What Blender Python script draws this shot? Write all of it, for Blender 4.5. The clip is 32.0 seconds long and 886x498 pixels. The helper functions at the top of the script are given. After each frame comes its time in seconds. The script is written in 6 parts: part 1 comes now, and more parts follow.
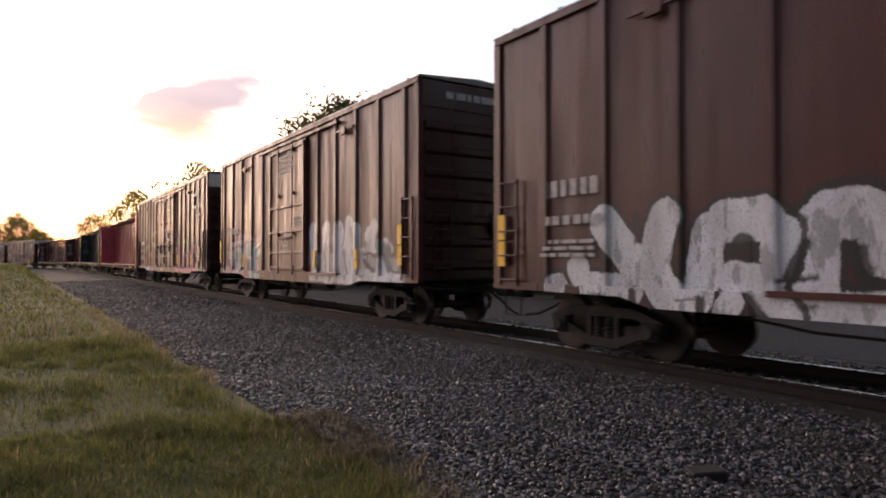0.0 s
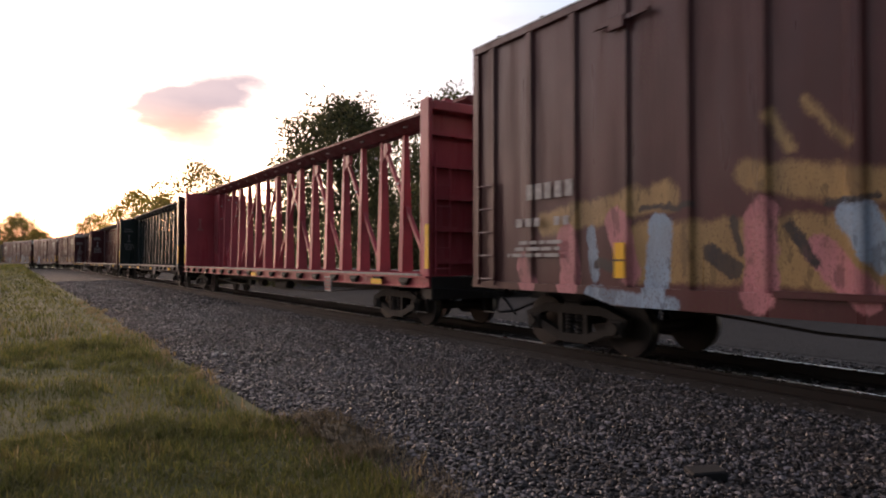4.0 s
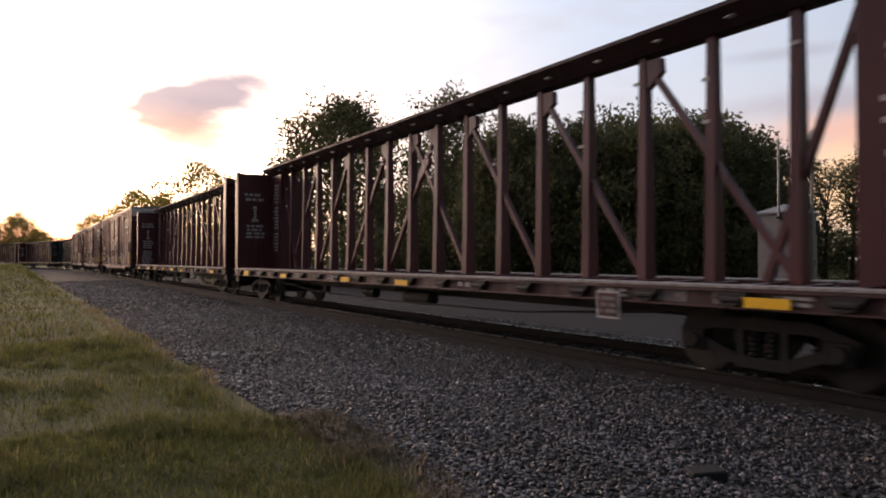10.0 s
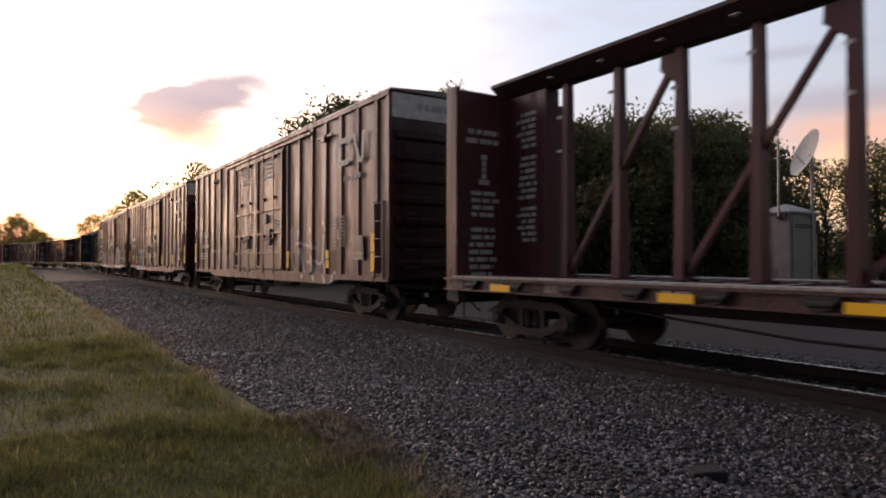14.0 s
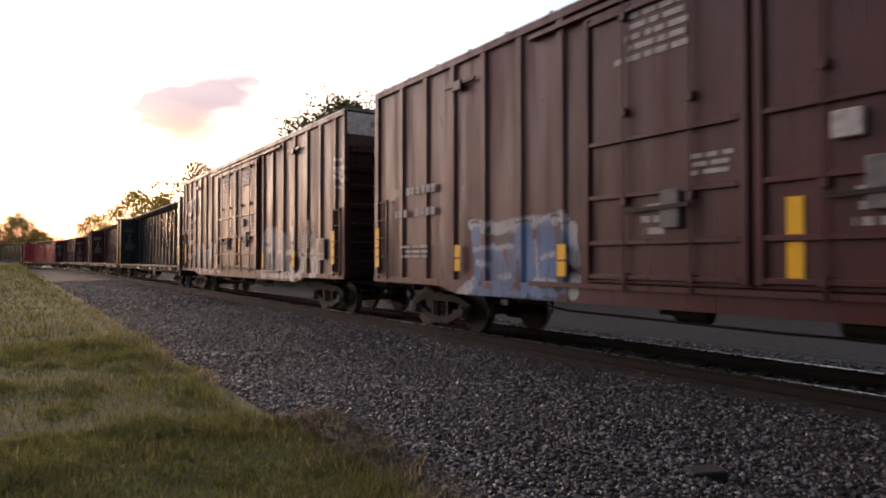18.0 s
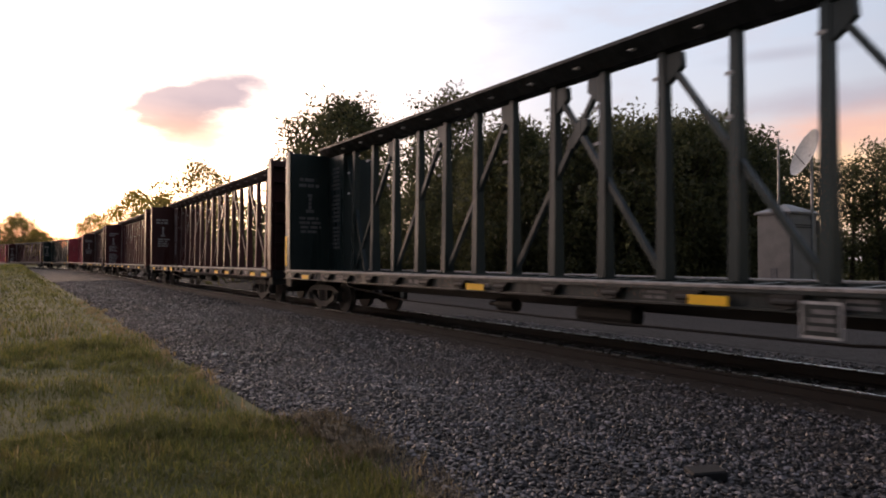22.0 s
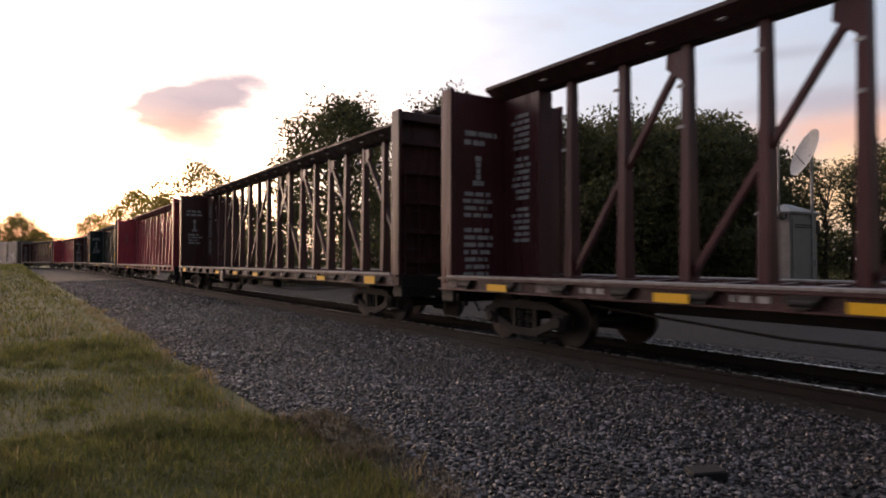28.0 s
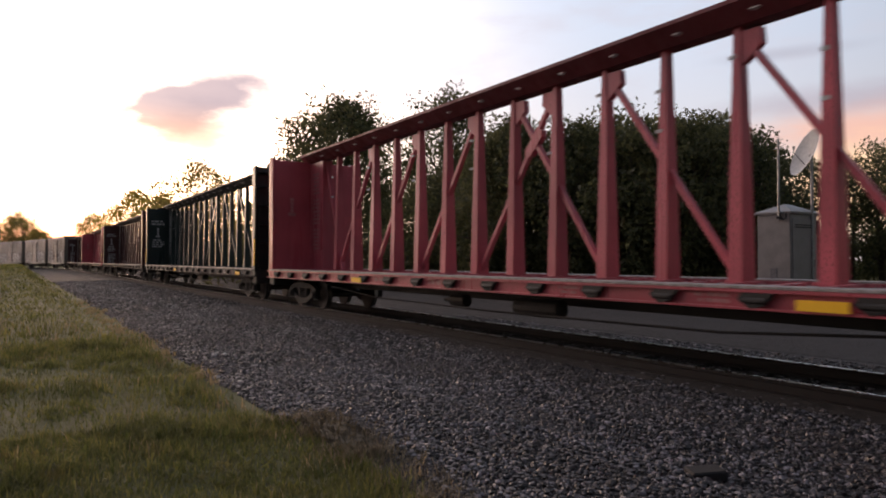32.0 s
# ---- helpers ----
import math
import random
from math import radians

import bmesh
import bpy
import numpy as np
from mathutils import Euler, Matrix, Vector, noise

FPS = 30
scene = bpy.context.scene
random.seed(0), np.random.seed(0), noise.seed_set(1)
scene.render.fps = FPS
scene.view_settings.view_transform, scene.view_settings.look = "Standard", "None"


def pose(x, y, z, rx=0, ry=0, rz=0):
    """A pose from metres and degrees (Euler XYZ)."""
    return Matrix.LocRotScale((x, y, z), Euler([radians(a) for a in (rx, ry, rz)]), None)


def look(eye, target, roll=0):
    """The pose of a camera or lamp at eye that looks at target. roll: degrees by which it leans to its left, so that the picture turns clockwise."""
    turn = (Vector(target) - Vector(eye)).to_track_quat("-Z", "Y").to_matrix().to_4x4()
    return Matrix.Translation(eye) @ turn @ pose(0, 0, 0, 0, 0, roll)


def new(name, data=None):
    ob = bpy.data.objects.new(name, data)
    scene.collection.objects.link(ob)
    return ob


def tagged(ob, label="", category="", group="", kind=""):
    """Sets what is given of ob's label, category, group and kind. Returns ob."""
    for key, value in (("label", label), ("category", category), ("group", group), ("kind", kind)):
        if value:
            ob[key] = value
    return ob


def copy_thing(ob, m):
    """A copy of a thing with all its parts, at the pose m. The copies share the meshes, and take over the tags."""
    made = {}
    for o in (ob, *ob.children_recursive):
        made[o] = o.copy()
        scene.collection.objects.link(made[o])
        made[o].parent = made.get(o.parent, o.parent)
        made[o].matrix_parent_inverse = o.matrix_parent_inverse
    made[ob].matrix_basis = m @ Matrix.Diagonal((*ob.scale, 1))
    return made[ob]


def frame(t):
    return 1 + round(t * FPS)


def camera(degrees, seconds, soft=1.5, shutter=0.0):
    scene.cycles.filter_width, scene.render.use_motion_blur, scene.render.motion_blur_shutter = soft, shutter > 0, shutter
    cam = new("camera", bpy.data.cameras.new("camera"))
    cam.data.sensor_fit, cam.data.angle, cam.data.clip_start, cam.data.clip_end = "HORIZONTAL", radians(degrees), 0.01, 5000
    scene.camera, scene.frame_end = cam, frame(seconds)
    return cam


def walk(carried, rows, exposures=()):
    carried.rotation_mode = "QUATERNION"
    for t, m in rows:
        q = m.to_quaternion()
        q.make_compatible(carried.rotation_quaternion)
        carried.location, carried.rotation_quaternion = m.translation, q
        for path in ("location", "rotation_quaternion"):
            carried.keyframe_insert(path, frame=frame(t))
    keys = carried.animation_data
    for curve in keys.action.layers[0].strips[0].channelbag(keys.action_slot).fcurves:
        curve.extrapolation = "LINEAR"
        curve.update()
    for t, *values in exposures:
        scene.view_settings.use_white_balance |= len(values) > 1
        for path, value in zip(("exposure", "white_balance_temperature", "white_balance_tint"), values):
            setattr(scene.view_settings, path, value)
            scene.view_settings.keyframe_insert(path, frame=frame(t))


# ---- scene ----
# The camera stands still beside the track, 1.72 m over the grass.
EYE = (0.0, 0.0, 1.72)
HEADING = 32.87
cam = camera(67.66, 32.0, soft=1.9, shutter=0.25)
AIM = (math.sin(radians(HEADING)), math.cos(radians(HEADING)), 1.72 + math.tan(radians(0.98)))
STILL = look(EYE, AIM)
# The phone opens its exposure a little while the tall boxcars hide the sky.
walk(cam, [(0.0, STILL), (32.0, STILL)],
     exposures=[(t, s, 6600, 20) for t, s in ((0.0, 0.42), (3.4, 0.38), (4.6, 0.12), (6.8, 0.16), (7.6, 0.12), (14.0, 0.12), (14.8, 0.28), (16.5, 0.42),
                                             (20.4, 0.38), (21.4, 0.2), (22.0, 0.15), (32.0, 0.12))])

# ---- light ----
SUN_AZ, SUN_EL = 2.6, 3.8      # degrees from the track's far end, and over the horizon


def sky_world():
    w = bpy.data.worlds.new("evening_sky")
    scene.world = w
    w.use_nodes = True
    nt = w.node_tree
    nt.nodes.clear()
    N, L = nt.nodes.new, nt.links.new

    def val(op, a, b=None, c=None, clamp=False):
        n = N("ShaderNodeMath")
        n.operation, n.use_clamp = op, clamp
        for i, v in enumerate((a, b, c)):
            if v is None:
                continue
            if isinstance(v, (int, float)):
                n.inputs[i].default_value = v
            else:
                L(v, n.inputs[i])
        return n.outputs[0]

    def ramp(x, lo, hi):
        n = N("ShaderNodeMapRange")
        n.interpolation_type = "SMOOTHSTEP"
        L(x, n.inputs[0])
        n.inputs[1].default_value, n.inputs[2].default_value = lo, hi
        return n.outputs[0]

    def mix(f, a, b, kind="MIX"):
        n = N("ShaderNodeMix")
        n.data_type, n.blend_type = "RGBA", kind
        for i, v in ((0, f), (6, a), (7, b)):
            if isinstance(v, (int, float)):
                n.inputs[i].default_value = v
            elif isinstance(v, tuple):
                n.inputs[i].default_value = (*v, 1)
            else:
                L(v, n.inputs[i])
        return n.outputs[2]

    def fog(vec, scale, detail=5, rough=0.55):
        n = N("ShaderNodeTexNoise")
        L(vec, n.inputs["Vector"])
        n.inputs["Scale"].default_value, n.inputs["Detail"].default_value, n.inputs["Roughness"].default_value = scale, detail, rough
        return n.outputs["Fac"]

    sky = N("ShaderNodeTexSky")
    sky.sky_type, sky.sun_disc = "NISHITA", False
    sky.sun_elevation, sky.sun_rotation = radians(SUN_EL), radians(SUN_AZ)
    sky.air_density, sky.dust_density, sky.ozone_density = 1.0, 2.2, 1.5
    coord = N("ShaderNodeTexCoord")
    sep = N("ShaderNodeSeparateXYZ")
    L(coord.outputs["Generated"], sep.inputs[0])
    X, Y, Z = sep.outputs
    az = val("MULTIPLY", val("ARCTAN2", X, Y), 57.2958)
    el = val("MULTIPLY", val("ARCSINE", Z), 57.2958)
    flat = N("ShaderNodeCombineXYZ")
    L(val("MULTIPLY", az, 0.35), flat.inputs[0])
    L(el, flat.inputs[1])
    n1 = fog(flat.outputs[0], 0.28)
    n2 = fog(flat.outputs[0], 0.9, 6)

    def bank(a, e, da, de, edge=0.5, wob=0.9, climb=0.0):
        """A soft cloud mask round azimuth a and elevation e; climb tilts it."""
        off = val("SUBTRACT", az, a)
        p = val("DIVIDE", off, da)
        q = val("DIVIDE", val("SUBTRACT", val("SUBTRACT", el, e), val("MULTIPLY", off, climb)), de)
        r = val("SQRT", val("ADD", val("MULTIPLY", p, p), val("MULTIPLY", q, q)))
        r = val("ADD", r, val("MULTIPLY", val("SUBTRACT", n2, 0.5), wob))
        r = val("ADD", r, val("MULTIPLY", val("SUBTRACT", n1, 0.5), wob))
        return val("SUBTRACT", 1.0, ramp(r, 1.0 - edge, 1.0 + edge))

    # the air round the low sun is hazy and nearly white
    dot = N("ShaderNodeVectorMath")
    dot.operation = "DOT_PRODUCT"
    L(coord.outputs["Generated"], dot.inputs[0])
    a, e = radians(SUN_AZ), radians(SUN_EL)
    dot.inputs[1].default_value = (math.sin(a) * math.cos(e), math.cos(a) * math.cos(e), math.sin(e))
    away = val("MULTIPLY", val("ARCCOSINE", dot.outputs["Value"]), 57.2958)
    col = mix(1.0, sky.outputs[0], (0.105, 0.105, 0.105), "MULTIPLY")
    veil = mix(ramp(el, 1.0, 9.0), (1.0, 0.62, 0.20), (1.0, 0.93, 0.80))
    near = val("POWER", val("SUBTRACT", 1.0, ramp(away, 0.0, 46.0)), 1.5)
    col = mix(1.0, col, mix(near, (0, 0, 0), veil), "ADD")
    core = val("POWER", val("SUBTRACT", 1.0, ramp(away, 0.0, 36.0)), 2.4)
    col = mix(1.0, col, mix(core, (0, 0, 0), (7.4, 5.1, 3.3)), "ADD")
    haze = mix(ramp(el, 2.0, 26.0), (0.52, 0.49, 0.50), (0.49, 0.605, 0.71))
    # the sky away from the sunset is dimmer
    dim = ramp(away, 48.0, 105.0)
    haze = mix(dim, haze, mix(1.0, haze, (0.13, 0.125, 0.13), "MULTIPLY"))
    back = N("ShaderNodeVectorMath")
    back.operation = "DOT_PRODUCT"
    L(coord.outputs["Generated"], back.inputs[0])
    back.inputs[1].default_value = (math.sin(radians(-125)), math.cos(radians(-125)), 0.0)
    haze = mix(ramp(back.outputs["Value"], -0.1, 0.85), haze, mix(1.0, haze, (0.30, 0.30, 0.32), "MULTIPLY"))
    # the afterglow fills the open sky over the meadow
    wide = N("ShaderNodeVectorMath")
    wide.operation = "DOT_PRODUCT"
    L(coord.outputs["Generated"], wide.inputs[0])
    wide.inputs[1].default_value = (math.sin(radians(-12)) * 0.985, math.cos(radians(-12)) * 0.985, 0.17)
    glow = val("POWER", val("SUBTRACT", 1.0, ramp(val("MULTIPLY", val("ARCCOSINE", wide.outputs["Value"]), 57.2958), 0.0, 62.0)), 1.3)
    haze = mix(1.0, haze, mix(glow, (0, 0, 0), (2.6, 1.85, 1.45)), "ADD")
    col = mix(1.0, col, haze, "ADD")
    # thin high streaks
    streak = val("MULTIPLY", ramp(n1, 0.46, 0.75), ramp(el, 6.0, 14.0))
    col = mix(val("MULTIPLY", streak, 0.35), col, (0.62, 0.58, 0.60))
    low = val("MULTIPLY", val("SUBTRACT", 1.0, ramp(el, 0.5, 6.5)), val("SUBTRACT", 1.0, ramp(away, 4.0, 17.0)))
    col = mix(val("MULTIPLY", low, 0.95), col, (3.2, 0.80, 0.26))
    # rosy banks low over the wood
    rosy = bank(67.0, 9.4, 8.0, 1.8, 0.7)
    col = mix(val("MULTIPLY", rosy, 0.66), col, (0.95, 0.50, 0.33))
    gold = bank(66.0, 5.2, 8.5, 3.0, 0.6)
    col = mix(val("MULTIPLY", gold, 0.8), col, (1.25, 0.82, 0.40))
    grey = bank(64.0, 11.8, 6.0, 0.9, 0.8)
    col = mix(val("MULTIPLY", grey, 0.55), col, (0.42, 0.38, 0.43))
    # the one thick cloud
    tail = val("MAXIMUM", bank(12.6, 10.2, 3.4, 2.4, 0.7, 1.0), val("MULTIPLY", bank(17.0, 11.6, 4.6, 0.8, 0.8, 0.8), 0.7))
    col = mix(val("MULTIPLY", tail, 0.8), col, (1.0, 0.68, 0.46))
    puff = val("SMOOTH_MAX", bank(12.6, 13.0, 7.2, 2.1, 0.5, 0.7, 0.26), bank(10.9, 11.7, 4.6, 2.6, 0.6, 0.7), 0.3, clamp=True)
    trail = bank(60.5, 15.6, 4.0, 0.4, 0.9, 0.5)
    col = mix(val("MULTIPLY", trail, 0.45), col, (0.38, 0.40, 0.46))
    lit = mix(ramp(el, 9.6, 13.0), (1.0, 0.62, 0.44), (0.47, 0.41, 0.45))
    col = mix(val("MULTIPLY", puff, 0.96), col, lit)
    puff2 = val("MAXIMUM", bank(28.0, 14.6, 2.4, 0.8, 0.8), val("MULTIPLY", bank(24.0, 18.6, 6.0, 0.9, 0.9), 0.6))
    col = mix(val("MULTIPLY", puff2, 0.5), col, (0.48, 0.46, 0.52))
    bg = N("ShaderNodeBackground")
    L(col, bg.inputs[0])
    bg.inputs[1].default_value = 1.0
    out = N("ShaderNodeOutputWorld")
    L(bg.outputs[0], out.inputs[0])


sky_world()
sun = new("sun", bpy.data.lights.new("sun", "SUN"))
sun.data.energy, sun.data.angle, sun.data.color = 1.2, radians(10.0), (1.0, 0.66, 0.38)
_s = Vector((math.sin(radians(SUN_AZ)) * math.cos(radians(SUN_EL)), math.cos(radians(SUN_AZ)) * math.cos(radians(SUN_EL)), math.sin(radians(SUN_EL))))
sun.matrix_world = look(_s * 60, (0, 0, 0))


# ---- materials ----
class Mat:
    """A node material under way."""

    def __init__(self, name, rough=0.6, metal=0.0):
        self.m = bpy.data.materials.new(name)
        self.m.use_nodes = True
        self.nt = self.m.node_tree
        self.b = self.nt.nodes["Principled BSDF"]
        self.b.inputs["Roughness"].default_value, self.b.inputs["Metallic"].default_value = rough, metal

    def n(self, kind):
        return self.nt.nodes.new(kind)

    def put(self, v, socket):
        if isinstance(v, (int, float)):
            socket.default_value = v
        elif isinstance(v, tuple):
            socket.default_value = (*v, 1) if len(v) == 3 and socket.type == "RGBA" else v
        else:
            self.nt.links.new(v, socket)

    def val(self, op, a, b=None, c=None, clamp=False):
        n = self.n("ShaderNodeMath")
        n.operation, n.use_clamp = op, clamp
        for i, v in enumerate((a, b, c)):
            if v is not None:
                self.put(v, n.inputs[i])
        return n.outputs[0]

    def vec(self, op, a, b=None, out=0):
        n = self.n("ShaderNodeVectorMath")
        n.operation = op
        self.put(a, n.inputs[0])
        if b is not None:
            self.put(b, n.inputs[1])
        return n.outputs[out]

    def coord(self, ob=None):
        n = self.n("ShaderNodeTexCoord")
        n.object = ob
        return n.outputs["Object"]

    def scaled(self, v, s):
        return self.vec("MULTIPLY", v, s)

    def noise(self, v, scale, detail=4, rough=0.55):
        n = self.n("ShaderNodeTexNoise")
        if v is not None:
            self.put(v, n.inputs["Vector"])
        n.inputs["Scale"].default_value, n.inputs["Detail"].default_value, n.inputs["Roughness"].default_value = scale, detail, rough
        return n.outputs["Fac"]

    def ramp(self, x, lo, hi, a=0.0, b=1.0):
        n = self.n("ShaderNodeMapRange")
        n.interpolation_type = "SMOOTHSTEP"
        self.put(x, n.inputs[0])
        for i, v in enumerate((lo, hi, a, b)):
            n.inputs[i + 1].default_value = v
        return n.outputs[0]

    def mix(self, f, a, b, kind="MIX"):
        n = self.n("ShaderNodeMix")
        n.data_type, n.blend_type = "RGBA", kind
        self.put(f, n.inputs[0]), self.put(a, n.inputs[6]), self.put(b, n.inputs[7])
        return n.outputs[2]

    def random(self):
        return self.n("ShaderNodeObjectInfo").outputs["Random"]

    def island(self):
        return self.n("ShaderNodeNewGeometry").outputs["Random Per Island"]

    def bump(self, h, strength=0.3, dist=0.02):
        n = self.n("ShaderNodeBump")
        n.inputs["Strength"].default_value, n.inputs["Distance"].default_value = strength, dist
        self.put(h, n.inputs["Height"])
        self.nt.links.new(n.outputs[0], self.b.inputs["Normal"])

    def done(self, col, rough=None):
        self.put(col, self.b.inputs["Base Color"])
        if rough is not None:
            self.put(rough, self.b.inputs["Roughness"])
        return self.m


def mul(c, k):
    return tuple(min(1.0, v * k) for v in c)


def plain(name, col, rough=0.6, metal=0.0, vary=0.35, scale=9.0, bump=0.2):
    """A slightly soiled surface of one colour."""
    q = Mat(name, rough, metal)
    p = q.coord()
    a, b = q.noise(p, scale), q.noise(p, scale * 9, 3)
    c = q.mix(q.ramp(a, 0.3, 0.7), mul(col, 1 - vary), mul(col, 1 + vary * 0.6))
    c = q.mix(q.ramp(b, 0.5, 0.8, 0.0, 0.35), c, mul(col, 0.55))
    if bump:
        q.bump(b, bump, 0.01)
    return q.done(c, q.ramp(a, 0.3, 0.7, rough - 0.08, min(1.0, rough + 0.12)))


def car_paint(name, root, col, rust=(0.10, 0.045, 0.025), wear=0.5, rough=0.33, tags=(), gloss=0.5):
    """Weathered paint in the car's own space: fading, streaks that run down, rust and road dirt; tags are sprayed shapes."""
    q = Mat(name, rough)
    q.b.inputs["Specular IOR Level"].default_value = gloss
    p = q.coord(root)
    big = q.noise(p, 0.55, 3)
    streak = q.noise(q.scaled(p, (2.6, 2.6, 0.22)), 1.5, 4, 0.55)
    fine = q.noise(p, 26.0, 4, 0.6)
    c = q.mix(q.ramp(big, 0.3, 0.7), mul(col, 0.80), mul(col, 1.22))
    c = q.mix(q.ramp(streak, 0.46, 0.80, 0.0, 0.4 * wear + 0.1), c, mul(col, 0.55))
    c = q.mix(q.ramp(streak, 0.46, 0.22, 0.0, 0.16), c, tuple(0.7 * v + 0.06 for v in col))
    for tag in tags:
        c = tag(q, p, c)
    spots = q.val("MULTIPLY", q.ramp(fine, 0.52, 0.68), q.ramp(big, 0.40, 0.66))
    c = q.mix(q.val("MULTIPLY", spots, wear), c, rust)
    c = q.mix(q.val("MULTIPLY", q.ramp(fine, 0.35, 0.7, 0.1, 0.5), 0.25), c, (0.05, 0.034, 0.028))
    q.bump(fine, 0.15, 0.006)
    return q.done(c, q.ramp(streak, 0.3, 0.7, rough - 0.1, rough + 0.2))


def spray(strokes, fill, outline, width=0.22, inner=None, warp=0.10, mist=0.5, shards=0.75):
    """Sprayed letters without meaning: fat strokes with a dark outline. strokes: (y0, z0, y1, z1, k) on the near side of the car."""
    def lay(q, p, c):
        sep = q.n("ShaderNodeSeparateXYZ")
        q.put(p, sep.inputs[0])
        wob = q.noise(p, 1.3, 3)
        wob2 = q.noise(p, 2.1, 2)
        flat = q.n("ShaderNodeCombineXYZ")
        q.put(q.val("ADD", sep.outputs[1], q.val("MULTIPLY", q.val("SUBTRACT", wob, 0.5), warp * 4)), flat.inputs[0])
        q.put(q.val("ADD", sep.outputs[2], q.val("MULTIPLY", q.val("SUBTRACT", wob2, 0.5), warp * 4)), flat.inputs[1])
        P = flat.outputs[0]
        best = None
        for y0, z0, y1, z1, k in strokes:
            pa = q.vec("SUBTRACT", P, (y0, z0, 0.0))
            ba = Vector((y1 - y0, z1 - z0, 0.0))
            dd = q.vec("DOT_PRODUCT", pa, tuple(ba), 1)
            h = q.val("MULTIPLY", dd, 1.0 / max(ba.length_squared, 1e-6), clamp=True)
            sc = q.n("ShaderNodeVectorMath")
            sc.operation = "SCALE"
            sc.inputs[0].default_value = tuple(ba)
            q.put(h, sc.inputs["Scale"])
            dist = q.val("DIVIDE", q.vec("LENGTH", q.vec("SUBTRACT", pa, sc.outputs[0]), None, 1), width * k)
            best = dist if best is None else q.val("MINIMUM", best, dist)
        near = q.ramp(sep.outputs[0], -1.30, -1.34)      # on the near side alone
        grain = q.noise(p, 40.0, 2)
        edge = q.val("ADD", best, q.val("MULTIPLY", q.val("SUBTRACT", grain, 0.5), 0.12 * mist))
        body = fill
        if inner:
            body = q.mix(q.ramp(q.noise(p, 0.9, 2), 0.47, 0.53), fill, inner)
        # fading towards the foot, and the sprayed inner lines
        body = q.mix(q.ramp(sep.outputs[2], 1.5, 0.8, 0.0, 0.30), body, outline)
        vor = q.n("ShaderNodeTexVoronoi")
        vor.feature = "DISTANCE_TO_EDGE"
        vor.inputs["Scale"].default_value = 1.25
        q.put(q.vec("MULTIPLY", P, (1.0, 0.62, 1.0)), vor.inputs["Vector"])
        body = q.mix(q.ramp(vor.outputs["Distance"], 0.055, 0.025, 0.0, shards), body, outline)
        hue = q.n("ShaderNodeTexVoronoi")
        hue.inputs["Scale"].default_value = 1.25
        q.put(q.vec("MULTIPLY", P, (1.0, 0.62, 1.0)), hue.inputs["Vector"])
        pick = q.n("ShaderNodeSeparateColor")
        q.put(hue.outputs["Color"], pick.inputs[0])
        body = q.mix(q.ramp(pick.outputs[0], 0.3, 0.9, 0.0, 0.45 * shards), body, mul(fill, 0.35))
        c = q.mix(q.val("MULTIPLY", q.ramp(edge, 1.42, 1.30), near), c, outline)
        worn = q.ramp(q.noise(p, 7.0, 4), 0.30, 0.62, 1.0, 0.82)
        return q.mix(q.val("MULTIPLY", q.val("MULTIPLY", q.ramp(edge, 1.04, 0.94), near), worn), c, body)
    return lay


def letters(seed, y0, y1, z0, z1, n):
    """Strokes for n squat sprayed shapes between y0 and y1."""
    r = random.Random(seed)
    out = []
    w = (y1 - y0) / n
    for i in range(n):
        a, b = y0 + w * (i + 0.12), y0 + w * (i + 0.80)
        lo, hi, mid = z0 + r.uniform(-0.05, 0.12), z1 + r.uniform(-0.25, 0.15), (z0 + z1) / 2 + r.uniform(-0.2, 0.2)
        lean = r.uniform(-0.25, 0.25) * w
        kind = r.randrange(4)
        out.append((a - lean * 0.4, lo, a + lean, hi, r.uniform(0.8, 1.1)))
        if kind in (0, 1):
            out.append((b, lo, b + lean, hi if kind == 0 else mid, 0.9))
        if kind in (1, 2):
            out.append((a + lean, hi, b, hi - r.uniform(0.0, 0.25), 0.75))
        out.append((a, mid, b, mid + r.uniform(-0.35, 0.35), 0.65))
        if kind in (2, 3):
            out.append((a, lo, b + 0.1 * w, lo + r.uniform(-0.1, 0.15), 0.8))
        if kind == 3:
            out.append((b, mid, b + lean, hi + r.uniform(-0.1, 0.2), 0.6))
    return out


